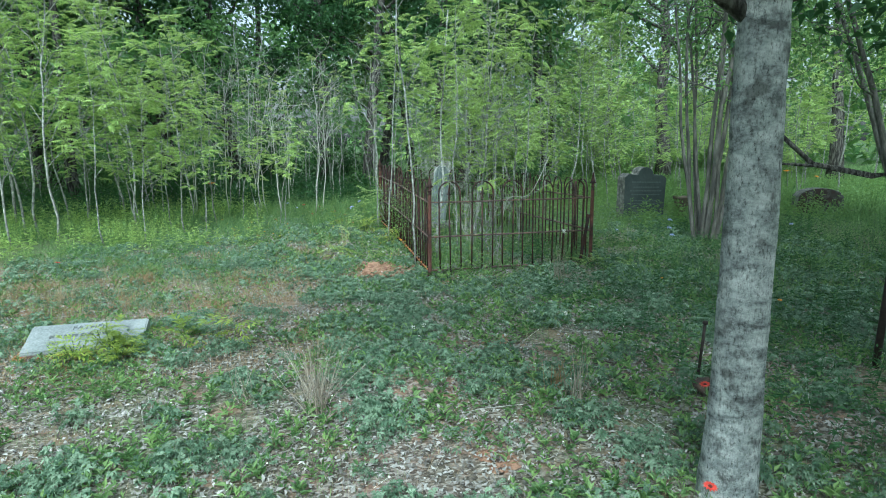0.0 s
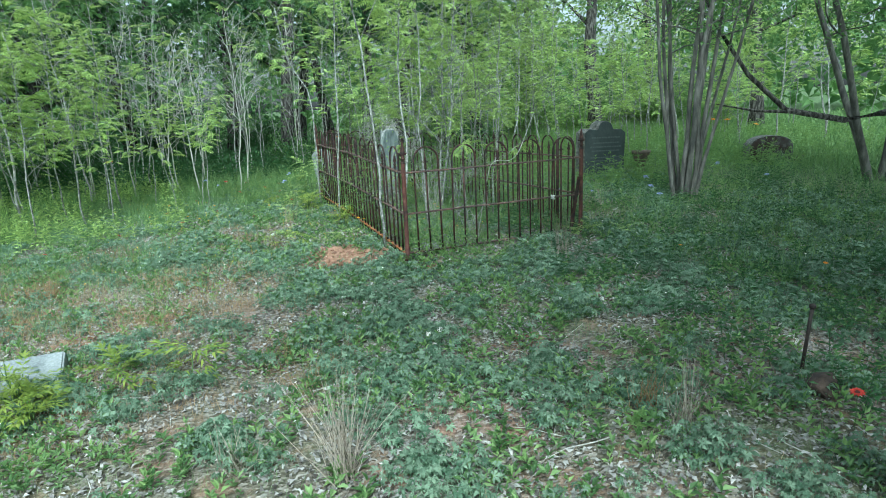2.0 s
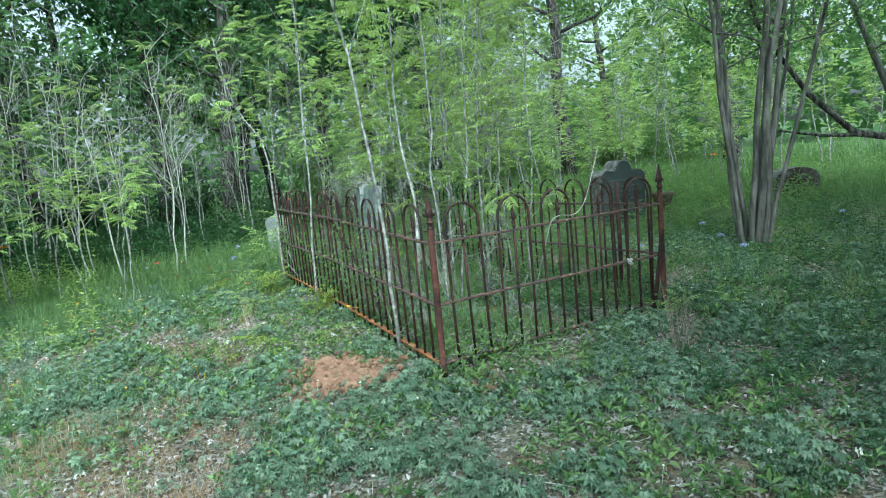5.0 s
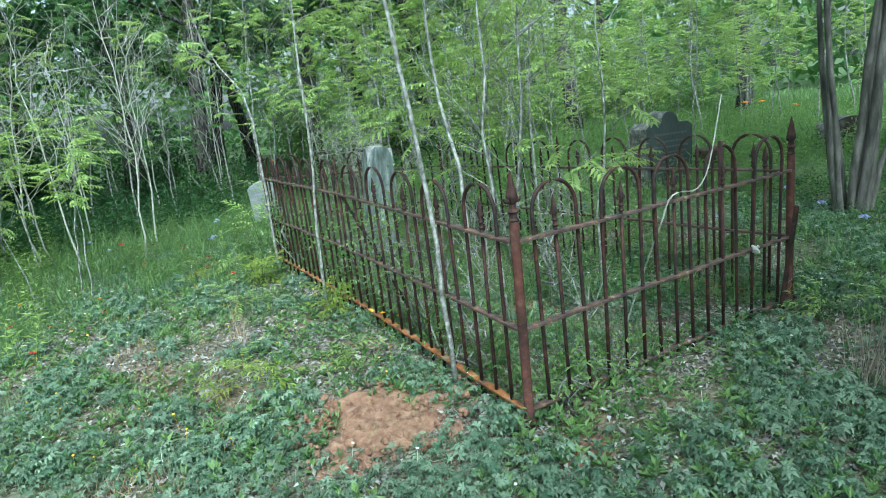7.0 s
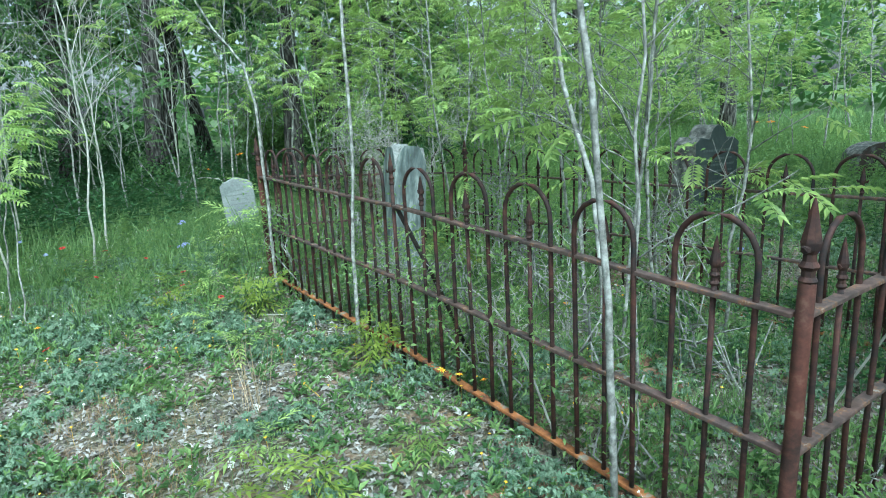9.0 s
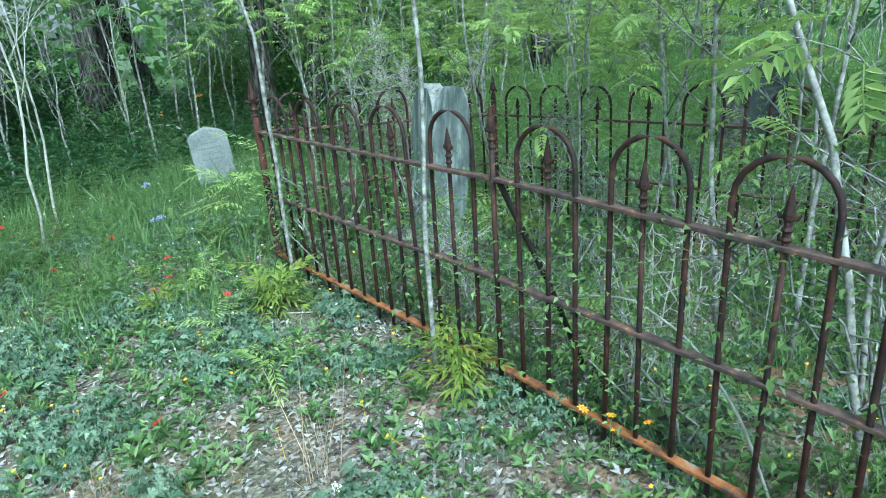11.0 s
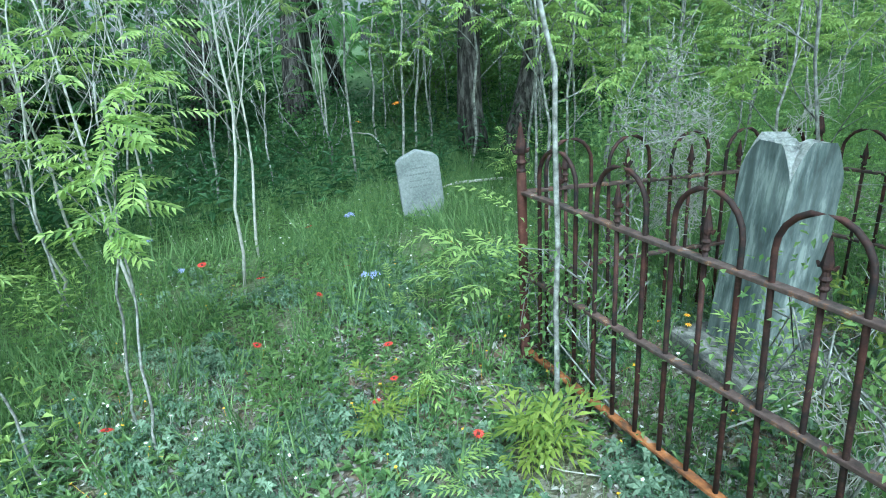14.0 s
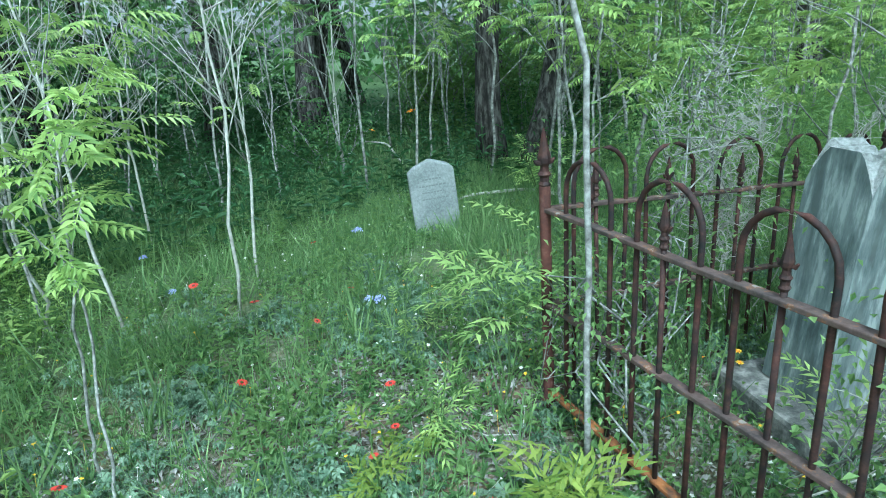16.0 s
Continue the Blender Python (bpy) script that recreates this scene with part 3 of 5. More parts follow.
def urn():
    t = thing("stone_urn", pose(4.95, 2.75, float(ground_z(4.95, 2.75)) - 0.02), "small stained stone flower urn standing in grass", "urn")
    prof = [(0, 0.1), (0.04, 0.1), (0.06, 0.07), (0.1, 0.055), (0.15, 0.07), (0.24, 0.115), (0.3, 0.13), (0.33, 0.15), (0.36, 0.15), (0.362, 0.12), (0.3, 0.105)]
    part("bowl", mesh_np("bowl", *tube([(0, 0, a) for a, _ in prof], [b for _, b in prof], 12), TERRACOTTA, True), t)


urn()


def lawn_marker():
    t = thing("slant_grave_marker", pose(-2.96, -1.17, float(ground_z(-2.96, -1.17)) - 0.03, 0, 0, 1.5), "low pale marble slant marker partly hidden by a leafy sprout", "gravestone")
    bm = bmesh.new()
    w = 0.41
    prof = [(-0.22, 0), (0.14, 0), (0.14, 0.15), (0.1, 0.175), (-0.22, 0.06)]
    ends = [[bm.verts.new((s * w, y, z)) for y, z in prof] for s in (-1, 1)]
    bm.faces.new(ends[0])
    bm.faces.new(ends[1])
    for i in range(5):
        j = (i + 1) % 5
        bm.faces.new((ends[0][i], ends[0][j], ends[1][j], ends[1][i]))
    bmesh.ops.recalc_face_normals(bm, faces=bm.faces)
    bmesh.ops.bevel(bm, geom=bm.edges, offset=0.01, segments=2, affect="EDGES")
    part("slab", bm_mesh("slab", bm, GRANITE), t)
    part("base", bm_mesh("base", block((0.9, 0.42, 0.05), 0.01, 0.004), RUST_ORANGE), t, "rust-stained base edge", at=pose(0, -0.03, -0.01))
    slope = math.degrees(math.atan2(0.115, 0.32))
    def words(body, size, x, row):
        txt = bpy.data.curves.new("lettering", "FONT")
        txt.body, txt.size, txt.extrude = body, size, 0.001
        txt.materials.append(CUT)
        ob = new("lettering", txt)
        ob.matrix_basis = pose(x, row, 0.0615 + (row + 0.22) * 0.359, slope, 0, 0)
        ob.parent = t
    words("FATHER", 0.07, -0.12, 0.02)
    words("185", 0.06, -0.25, -0.15)
    r = random.Random(5)
    x = -0.24
    while x < 0.2:
        q = r.uniform(0.02, 0.045)
        part("lettering", bm_mesh("lettering", block((q, 0.035, 0.0015), 0), CUT), t, at=pose(x, -0.05, 0.06 + 0.17 * 0.359, slope, 0, 0))
        x += q + 0.014


lawn_marker()
part_rock = thing("fieldstone", pose(0.93, -3.3, float(ground_z(0.93, -3.3)) - 0.03, 0, 0, 20), "brown fieldstone beside a rusted stake", "stone")
boulder = bmesh.new()
bmesh.ops.create_icosphere(boulder, subdivisions=3, radius=0.085)
for v in boulder.verts:
    v.co = Vector((v.co.x * 1.1, v.co.y * 0.85, 0.06 + v.co.z * 0.8)) + Vector(noise.noise_vector(v.co * 8)) * 0.035
part("stone", bm_mesh("stone", boulder, FIELDSTONE), part_rock)
stake = thing("metal_stake", pose(0.98, -3.15, float(ground_z(0.98, -3.15)) - 0.05, 2, 3, 0), "thin rusted metal stake standing in weeds", "stake")
part("rod", mesh_np("rod", *tube([(0, 0, 0), (0, 0, 0.25), (0, 0, 0.42)], 0.009, 8), DARK_IRON, True), stake)
part("cap", mesh_np("cap", *tube([(0, 0, 0.415), (0, 0, 0.42), (0, 0, 0.435), (0, 0, 0.44)], [0.008, 0.016, 0.016, 0.008], 8), DARK_IRON, True), stake)


# ---- trees ----
def trunk_path(height, lean, r, n=8, wob=0.05):
    z = np.linspace(0, height, n)
    p = np.c_[np.cumsum(r.normal(0, wob, n)) * 0.35 + lean[0] * z / height, np.cumsum(r.normal(0, wob, n)) * 0.35 + lean[1] * z / height, z]
    p[0, :2] = 0
    return p


def sprays(path, nodes, per, r, lo=0.45):
    """Matrices of fronds set to either side along a branch, held nearly level."""
    pos, yaw = [], []
    for k, q in enumerate(np.linspace(lo, 1.0, nodes)):
        p, d = along(path, min(q, 0.999))
        for _ in range(max(0, int(r.poisson(per)))):
            pos.append(p)
            yaw.append(math.atan2(d[1], d[0]) + (1 if k % 2 else -1) * r.uniform(0.2, 1.5))
    n = len(pos)
    if not n:
        return np.zeros((0, 4, 4))
    return turns(np.array(pos), np.array(yaw), r.uniform(-0.45, 0.35, n), r.uniform(-0.45, 0.45, n), r.uniform(0.7, 1.2, n))


def sapling_parts(seed, height, radius, limbs, leafy, first=0.4, bark=None, fr=None, spread=0.9, lean=(0, 0)):
    """Meshes of a slender tree: trunk, rising branches, airy layers of feathered leaves."""
    r = np.random.default_rng(seed)
    path = trunk_path(height, lean, r, 11, 0.075)
    trunk = tube(path, np.linspace(radius, radius * 0.3, len(path)), 6)
    wood, mats = [], [around(path[-1], None, 5, r)]
    for k in range(limbs):
        s = first + (0.98 - first) * (k + r.uniform(0, 0.9)) / limbs
        p, d = along(path, s)
        a = r.uniform(0, 2 * np.pi)
        length = height * r.uniform(0.14, 0.3) * spread * (1.3 - 0.6 * s)
        lp = limb_path(p, (math.cos(a), math.sin(a), r.uniform(0.45, 1.7)), length, 5, 0.1, 0.14, r)
        own = [tube(lp, np.linspace(radius * 0.4, radius * 0.12, 6), 4)]
        mats.append(sprays(lp, 6, leafy, r))
        for q in (0.35, 0.55, 0.78):
            p2, d2 = along(lp, q)
            a2 = r.uniform(0, 2 * np.pi)
            tw = limb_path(p2, d2 + 0.9 * np.array([math.cos(a2), math.sin(a2), 0.2]), length * 0.45, 3, 0.1, 0.14, r)
            own.append(tube(tw, np.linspace(radius * 0.2, radius * 0.08, 4), 4))
            mats.append(sprays(tw, 4, leafy, r))
        wood.append(join(own))
    fv, ff = fr or FROND
    crown = strew(fv, ff, np.concatenate(mats)) if leafy else None
    return trunk, wood, crown


def sapling_proto(seed, height, radius, limbs, leafy, label, bark, leaf, name="sapling", **kw):
    trunk, wood, crown = sapling_parts(seed, height, radius, limbs, leafy, **kw)
    t = thing(name, pose(0, 0, 0), label, "tree", "saplings in the wood")
    part("trunk", mesh_np("trunk", *trunk, bark, True), t)
    for w in wood:
        part("branch", mesh_np("branch", *w, bark, True), t)
    if crown is not None:
        part("crown", mesh_np("crown", *crown, leaf), t)
    return t


def stand(t, x, y, turn=0.0, tip=(0.0, 0.0), size=1.0):
    """Puts a thing on the ground at x, y."""
    t.scale = (size, size, size)
    t.matrix_basis = pose(x, y, float(ground_z(x, y)) - 0.03, tip[0], tip[1], turn) @ Matrix.Diagonal((size, size, size, 1))
    return t


def plant_out(proto, x, y, turn, tip=(0.0, 0.0), size=1.0):
    m = pose(x, y, float(ground_z(x, y)) - 0.03, tip[0], tip[1], turn) @ Matrix.Diagonal((size, size, size, 1))
    c = copy_thing(proto, m)
    c.matrix_basis = m
    return c


PALE_SAPLING = "slender pale-barked sapling with light yellow-green feathered leaves"
# Kinds 6 and 7 get darker leaves: canopy shade put into their colour.
protos = [sapling_proto(11 + k, h, rad, lm, lf, PALE_SAPLING, BARK_SAPLING, LEAF_MID if k in (6, 7) else LEAF_LOCUST, first=fs)
          for k, (h, rad, lm, lf, fs) in enumerate([(2.5, 0.011, 12, 0.75, 0.22), (3.0, 0.013, 13, 0.7, 0.24), (2.1, 0.01, 10, 0.9, 0.24), (3.9, 0.019, 15, 0.65, 0.26), (2.8, 0.012, 10, 0.65, 0.3), (3.3, 0.015, 13, 0.75, 0.22), (2.9, 0.011, 12, 0.3, 0.2), (3.5, 0.013, 13, 0.34, 0.22), (2.9, 0.01, 13, 0.36, 0.2), (3.5, 0.012, 14, 0.4, 0.22)])]
woods = random.Random(21)
spots = []


def clear_of(x, y, gap):
    return all((x - a) ** 2 + (y - b) ** 2 > gap * gap for a, b in spots)


def scatter(count, area, gap, r, tries=4000):
    out = []
    for _ in range(tries):
        if len(out) >= count:
            break
        x, y = r.uniform(area[0], area[1]), r.uniform(area[2], area[3])
        if clear_of(x, y, gap):
            spots.append((x, y))
            out.append((x, y))
    return out


used = set()


def grow(x, y, k=None, size=None, tip=None):
    k = woods.randrange(6) if k is None else k
    size = size or woods.uniform(0.85, 1.2)
    tip = tip or (woods.uniform(-5, 5), woods.uniform(-5, 5))
    if k not in used:
        used.add(k)
        return stand(protos[k], x, y, woods.uniform(0, 360), tip, size)
    return plant_out(protos[k], x, y, woods.uniform(0, 360), tip, size)


# the thicket west and north-west of the plot
# back rows use the darker kinds, so their shade is in the leaf colour
for x, y in scatter(58, (-9.5, -2.4, 3.2, 8.6), 0.45, woods):
    grow(x, y, None if y < 6.0 or x < -4.2 else 6 + woods.randrange(2))
for x, y in scatter(12, (-2.4, 0.6, 7.6, 12.0), 0.7, woods):
    grow(x, y, 6 + woods.randrange(2))
# behind and east of the plot
for x, y in scatter(34, (1.6, 8.5, 5.0, 11.0), 0.65, woods):
    grow(x, y)
for x, y in scatter(26, (8.5, 16.0, 3.5, 12.0), 0.9, woods):
    grow(x, y)
# thin tall stems in front of the dark trees
for x, y in scatter(18, (-3.5, 5.0, 7.2, 10.5), 0.5, woods):
    grow(x, y, 7, woods.uniform(0.95, 1.3))
for x, y in scatter(14, (3.6, 9.5, 3.6, 6.2), 0.6, woods):
    grow(x, y, None, woods.uniform(0.6, 0.95))
for x, y, k in ((0.9, 4.9, 1), (1.3, 5.5, 5), (1.7, 4.7, 0), (2.0, 5.6, 3), (0.7, 6.9, 5), (2.4, 4.4, 1), (3.0, 4.0, 0)):
    grow(x, y, k, 0.95)
# inside the plot
for x, y, k in ((0.55, 0.85, 8), (0.95, 1.5, 9), (1.35, 1.9, 9), (1.05, 2.3, 8), (1.5, 2.7, 4), (1.35, 0.95, 8), (1.5, 3.3, 9), (0.8, 1.15, 9), (1.6, 1.5, 8), (1.15, 1.2, 9), (1.7, 2.3, 9)):
    grow(x, y, k, woods.uniform(0.85, 1.1), (woods.uniform(-6, 6), woods.uniform(-6, 6)))
# single saplings beside the path
for x, y, k, s in ((-1.98, 5.72, 4, 0.75), (-2.75, 3.9, 4, 0.7), (-2.9, 4.9, 4, 0.8)):
    grow(x, y, k, s)


def bent_sapling(name, pts, radius, leafy, seed, label, limbs=5, fr=None, reach=1.0):
    """A sapling whose trunk follows given bends."""
    r = np.random.default_rng(seed)
    pts = np.array(pts, float)
    t = thing(name, pose(*pts[0]), label, "tree", "saplings at the fence")
    loc = pts - pts[0]
    fine = np.array([[np.interp(s, np.linspace(0, 1, len(loc)), loc[:, i]) for i in range(3)] for s in np.linspace(0, 1, 14)])
    fine[1:-1] = (fine[:-2] + fine[1:-1] * 2 + fine[2:]) / 4
    fine[1:-1, :2] += r.normal(0, 0.006, (12, 2))
    part("trunk", mesh_np("trunk", *tube(fine, np.linspace(radius, radius * 0.55, 14), 8, 0.06), BARK_SAPLING, True), t)
    wood, mats = [], []
    for k in range(limbs):
        p, d = along(fine, 0.62 + 0.36 * (k + 1) / limbs)
        a = r.uniform(0, 2 * np.pi)
        lp = limb_path(p, d + 1.0 * np.array([math.cos(a), math.sin(a), 0.2]), reach * r.uniform(0.4, 0.9), 5, 0.1, 0.12, r)
        wood.append(tube(lp, np.linspace(radius * 0.4, radius * 0.12, 6), 4))
        mats.append(sprays(lp, 7, leafy * 0.22, r, 0.25))
    for w in wood:
        part("branch", mesh_np("branch", *w, BARK_SAPLING, True), t)
    part("crown", mesh_np("crown", *strew(*(fr or FROND), np.concatenate(mats)), LEAF_LOCUST), t)


bent_sapling("sapling", [(-0.1, 3.36, 0.1), (-0.1, 3.36, 0.5), (-0.1, 3.36, 0.9), (-0.1, 3.36, 1.25), (-0.1, 3.37, 1.55), (-0.13, 3.42, 1.72), (-0.22, 3.53, 1.86), (-0.35, 3.75, 2.2), (-0.4, 3.8, 2.8)], 0.0115, 5, 5, "pale slender sapling growing against the rusted fence, bent near its top")
bent_sapling("sapling", [(-0.07, 0.48, 0.05), (-0.06, 0.5, 0.6), (-0.06, 0.55, 1.05), (-0.1, 0.58, 1.5), (-0.1, 0.62, 1.9), (-0.2, 0.75, 2.6), (-0.15, 0.8, 3.3)], 0.013, 6, 6, "pale slender sapling growing outside the rusted fence")
bent_sapling("sapling", [(-0.12, 2.12, 0.06), (-0.09, 2.15, 0.6), (-0.05, 2.16, 1.1), (-0.02, 2.2, 1.7), (0.05, 2.3, 2.4), (0.1, 2.35, 3.2)], 0.011, 6, 8, "thin pale sapling leaning on the rusted fence")
bent_sapling("sapling", [(0.25, 0.72, 0.06), (0.3, 0.85, 0.6), (0.42, 1.0, 1.1), (0.4, 1.2, 1.6), (0.5, 1.3, 2.2), (0.6, 1.5, 3.1)], 0.013, 6, 9, "pale forked sapling growing inside the plot")


LOW = "young thin sapling with a low spray of feathered leaves"
bent_sapling("sapling", [(-1.63, 4.16, 0.05), (-1.6, 4.15, 0.4), (-1.53, 4.12, 0.95), (-1.47, 4.15, 1.5)], 0.0065, 4, 21, LOW, 9, FROND_SMALL, 0.6)
bent_sapling("sapling", [(-1.55, 3.95, 0.05), (-1.54, 3.97, 0.4), (-1.5, 4.0, 0.9), (-1.45, 4.02, 1.45)], 0.006, 4, 22, LOW, 8, FROND_SMALL, 0.55)
bent_sapling("sapling", [(-1.95, 4.0, 0.05), (-1.98, 4.05, 0.4), (-2.05, 4.0, 0.8), (-2.05, 4.02, 1.2)], 0.006, 3, 23, LOW, 6, FROND_SMALL, 0.6)
bent_sapling("sapling", [(-2.25, 4.6, 0.05), (-2.22, 4.55, 0.5), (-2.2, 4.5, 0.9), (-2.25, 4.5, 1.4)], 0.007, 3, 24, LOW, 6, FROND_SMALL, 0.65)


def bare_sapling(x, y, seed, height, label, limbs=11, leafy=0.1):
    t = sapling_proto(seed, height, 0.0115, limbs, leafy, label, BARK_WHITE, LEAF_LOCUST, first=0.3, spread=1.35, fr=FROND_SMALL)
    stand(t, x, y, seed * 40 % 360)


for n, (x, y, h) in enumerate(((-1.02, 5.33, 2.9), (-0.85, 5.75, 2.4), (-1.61, 5.51, 2.5), (-2.07, 5.8, 2.2), (-0.44, 9.5, 3.0), (-1.41, 9.8, 3.0), (0.55, 8.9, 3.4), (0.75, 9.9, 3.2), (-1.9, 6.4, 2.6), (-2.6, 6.0, 2.6), (-3.3, 6.8, 2.8), (-1.5, 7.2, 2.5), (-2.2, 8.0, 3.0))):
    bare_sapling(x, y, 60 + n, h, "slender sapling with bleached, nearly bare branches")


def big_tree(x, y, seed, height, radius, label, bark, leaf, lean=(0, 0), fork=0, crown_lo=0.35, crown_r=2.4, leaves=8000, name="tree", limbs=12, leaf_size=1.0, fine_leaf=None):
    """A woodland tree: tapered trunk, limbs, and leaf clumps round the limbs' outer parts."""
    r = np.random.default_rng(seed)
    t = thing(name, pose(x, y, float(ground_z(x, y)) - 0.05), label, "tree", "trees of the wood")
    path = trunk_path(height, lean, r, 12, 0.09)
    flare = np.r_[1.35, 1.08, np.ones(10)] * np.linspace(radius, radius * 0.25, 12)
    part("trunk", mesh_np("trunk", *tube(path, flare, 12, 0.07), bark, True), t)
    wood, centers = [], []
    for k in range(limbs):
        s = crown_lo + (0.98 - crown_lo) * (k + r.uniform(0, 0.9)) / limbs
        p, d = along(path, s)
        a = r.uniform(0, 2 * np.pi)
        lp = limb_path(p, (math.cos(a), math.sin(a), r.uniform(0.1, 0.9)), crown_r * r.uniform(0.6, 1.1), 6, 0.2, 0.16, r)
        wood.append(tube(lp, np.linspace(radius * 0.3, radius * 0.05, 7), 6))
        centers += [along(lp, q)[0] for q in (0.45, 0.65, 0.85, 1.0)]
        for q in (0.4, 0.6, 0.8):
            p2, d2 = along(lp, q)
            a2 = r.uniform(0, 2 * np.pi)
            tw = limb_path(p2, d2 + np.array([math.cos(a2), math.sin(a2), 0.1]), crown_r * 0.4, 4, 0.1, 0.2, r)
            wood.append(tube(tw, np.linspace(radius * 0.1, radius * 0.03, 5), 4))
            centers += [tw[-1], tw[2]]
    for k in range(limbs):
        part("limb", mesh_np("limb", *join(wood[4 * k:4 * k + 4]), bark, True), t)
    c = np.array(centers)
    n = leaves
    pos = c[r.integers(0, len(c), n)] + r.normal(0, 1, (n, 3)) * np.array([0.3, 0.3, 0.2]) * crown_r / 2.4
    m = turns(pos, r.uniform(0, 6.28, n), r.uniform(-0.3, 1.1, n), r.uniform(-0.8, 0.8, n), r.uniform(0.7, 1.3, n) * leaf_size)
    lv, lf = fine_leaf or BIG_LEAF
    part("crown", mesh_np("crown", *strew(lv, lf, m), leaf), t)
    return t


OAK = "dark-barked woodland tree with deep green leaves"
tree = big_tree(1.98, 7.85, 101, 7.0, 0.14, OAK, BARK_DARK, LEAF_DEEP, (0.2, 0.4))
big_tree(2.3, 7.6, 102, 7.0, 0.13, "dark curved woodland trunk leaning over", BARK_DARK, LEAF_DEEP, (1.5, 0.6))
big_tree(-0.5, 12.6, 103, 8.0, 0.22, OAK, BARK_DARK, LEAF_DEEP, (0.2, 0.0), leaves=10000)
# Leaf colour by x stands in for light: deepest mid-wood, brightest in the east.
for n, (x, y) in enumerate(((-4.5, 11.5), (-8.0, 12.5), (-11.5, 10.0), (-14.0, 6.0), (-12.5, 14.5), (-6.2, 15.5), (-2.6, 16.0), (1.5, 14.5), (4.8, 13.0), (8.0, 15.0), (3.2, 17.5), (11.5, 17.0), (-9.5, 18.0), (-16.5, 11.0), (15.0, 14.0), (-6.5, 10.4), (-3.0, 12.6), (-9.0, 15.2), (0.7, 11.2), (6.5, 11.8), (13.5, 8.0), (9.0, 9.5))):
    big_tree(x, y, 110 + n, woods.uniform(7, 9), woods.uniform(0.13, 0.2), OAK, BARK_DARK, (LEAF_DEEP if x > -4 else LEAF_MID) if x < 1 else LEAF_FRESH, (woods.uniform(-1, 1), woods.uniform(-1, 1)), crown_lo=0.18 if x < 0 else 0.3, crown_r=3.0, leaves=8200 if x < 1 else 6400, leaf_size=1.2)

# Two trees out of view, added to shade the ground on the right.
big_tree(2.4, -6.1, 140, 7.0, 0.15, OAK, BARK_DARK, LEAF_DEEP, (0.3, 0.2), crown_lo=0.35, crown_r=2.8, leaves=15000)
big_tree(6.2, -4.6, 141, 7.5, 0.16, OAK, BARK_DARK, LEAF_DEEP, (0.2, 0.4), crown_lo=0.35, crown_r=3.0, leaves=13000)


def shrub(x, y, seed, size, leaf, count=1600, leaf_size=0.8, name="shrub", label="leafy green understory shrub"):
    r = np.random.default_rng(seed)
    t = thing(name, pose(x, y, float(ground_z(x, y)) - 0.03), label, "shrub", "understory shrubs")
    wood, cen = [], []
    for k in range(9):
        a = r.uniform(0, 6.28)
        lp = limb_path((0.05 * math.cos(a), 0.05 * math.sin(a), 0), (math.cos(a) * 0.7, math.sin(a) * 0.7, 1), size * r.uniform(0.7, 1.2), 5, 0.1, 0.15, r)
        wood.append(tube(lp, np.linspace(0.012, 0.004, 6), 4))
        cen += [along(lp, q)[0] for q in (0.25, 0.4, 0.55, 0.7, 0.85, 1.0)]
    for w in wood:
        part("stem", mesh_np("stem", *w, BARK_SAPLING, True), t)
    cen = np.array(cen)
    pos = cen[r.integers(0, len(cen), count)] + r.normal(0, 0.13 * size, (count, 3))
    pos[:, 2] = np.maximum(pos[:, 2], 0.02)
    m = turns(pos, r.uniform(0, 6.28, count), r.uniform(-0.5, 0.9, count), r.uniform(-0.6, 0.6, count), r.uniform(0.7, 1.25, count) * leaf_size)
    part("leaves", mesh_np("leaves", *strew(*BIG_LEAF, m), leaf), t)


# Shrub leaves are coloured for light too: deep where the wood is dark, fresh east.
for n, (x, y) in enumerate(scatter(40, (-12, 16, 9.0, 15.0), 0.9, woods)):
    shrub(x, y, 300 + n, woods.uniform(1.0, 1.9), (LEAF_DEEP if x > -4 else LEAF_MID) if x < 0.5 else LEAF_FRESH)
for n, (x, y) in enumerate(scatter(22, (-5, 5.5, 8.0, 11.0), 0.7, woods)):
    shrub(x, y, 380 + n, woods.uniform(0.5, 1.0), LEAF_DEEP if n % 2 or x < 0 else LEAF_MID, 900, 0.5)
for n, (x, y) in enumerate(scatter(8, (-13, -9.5, 4.0, 9.0), 0.9, woods)):
    shrub(x, y, 350 + n, woods.uniform(1.0, 1.8), LEAF_MID)


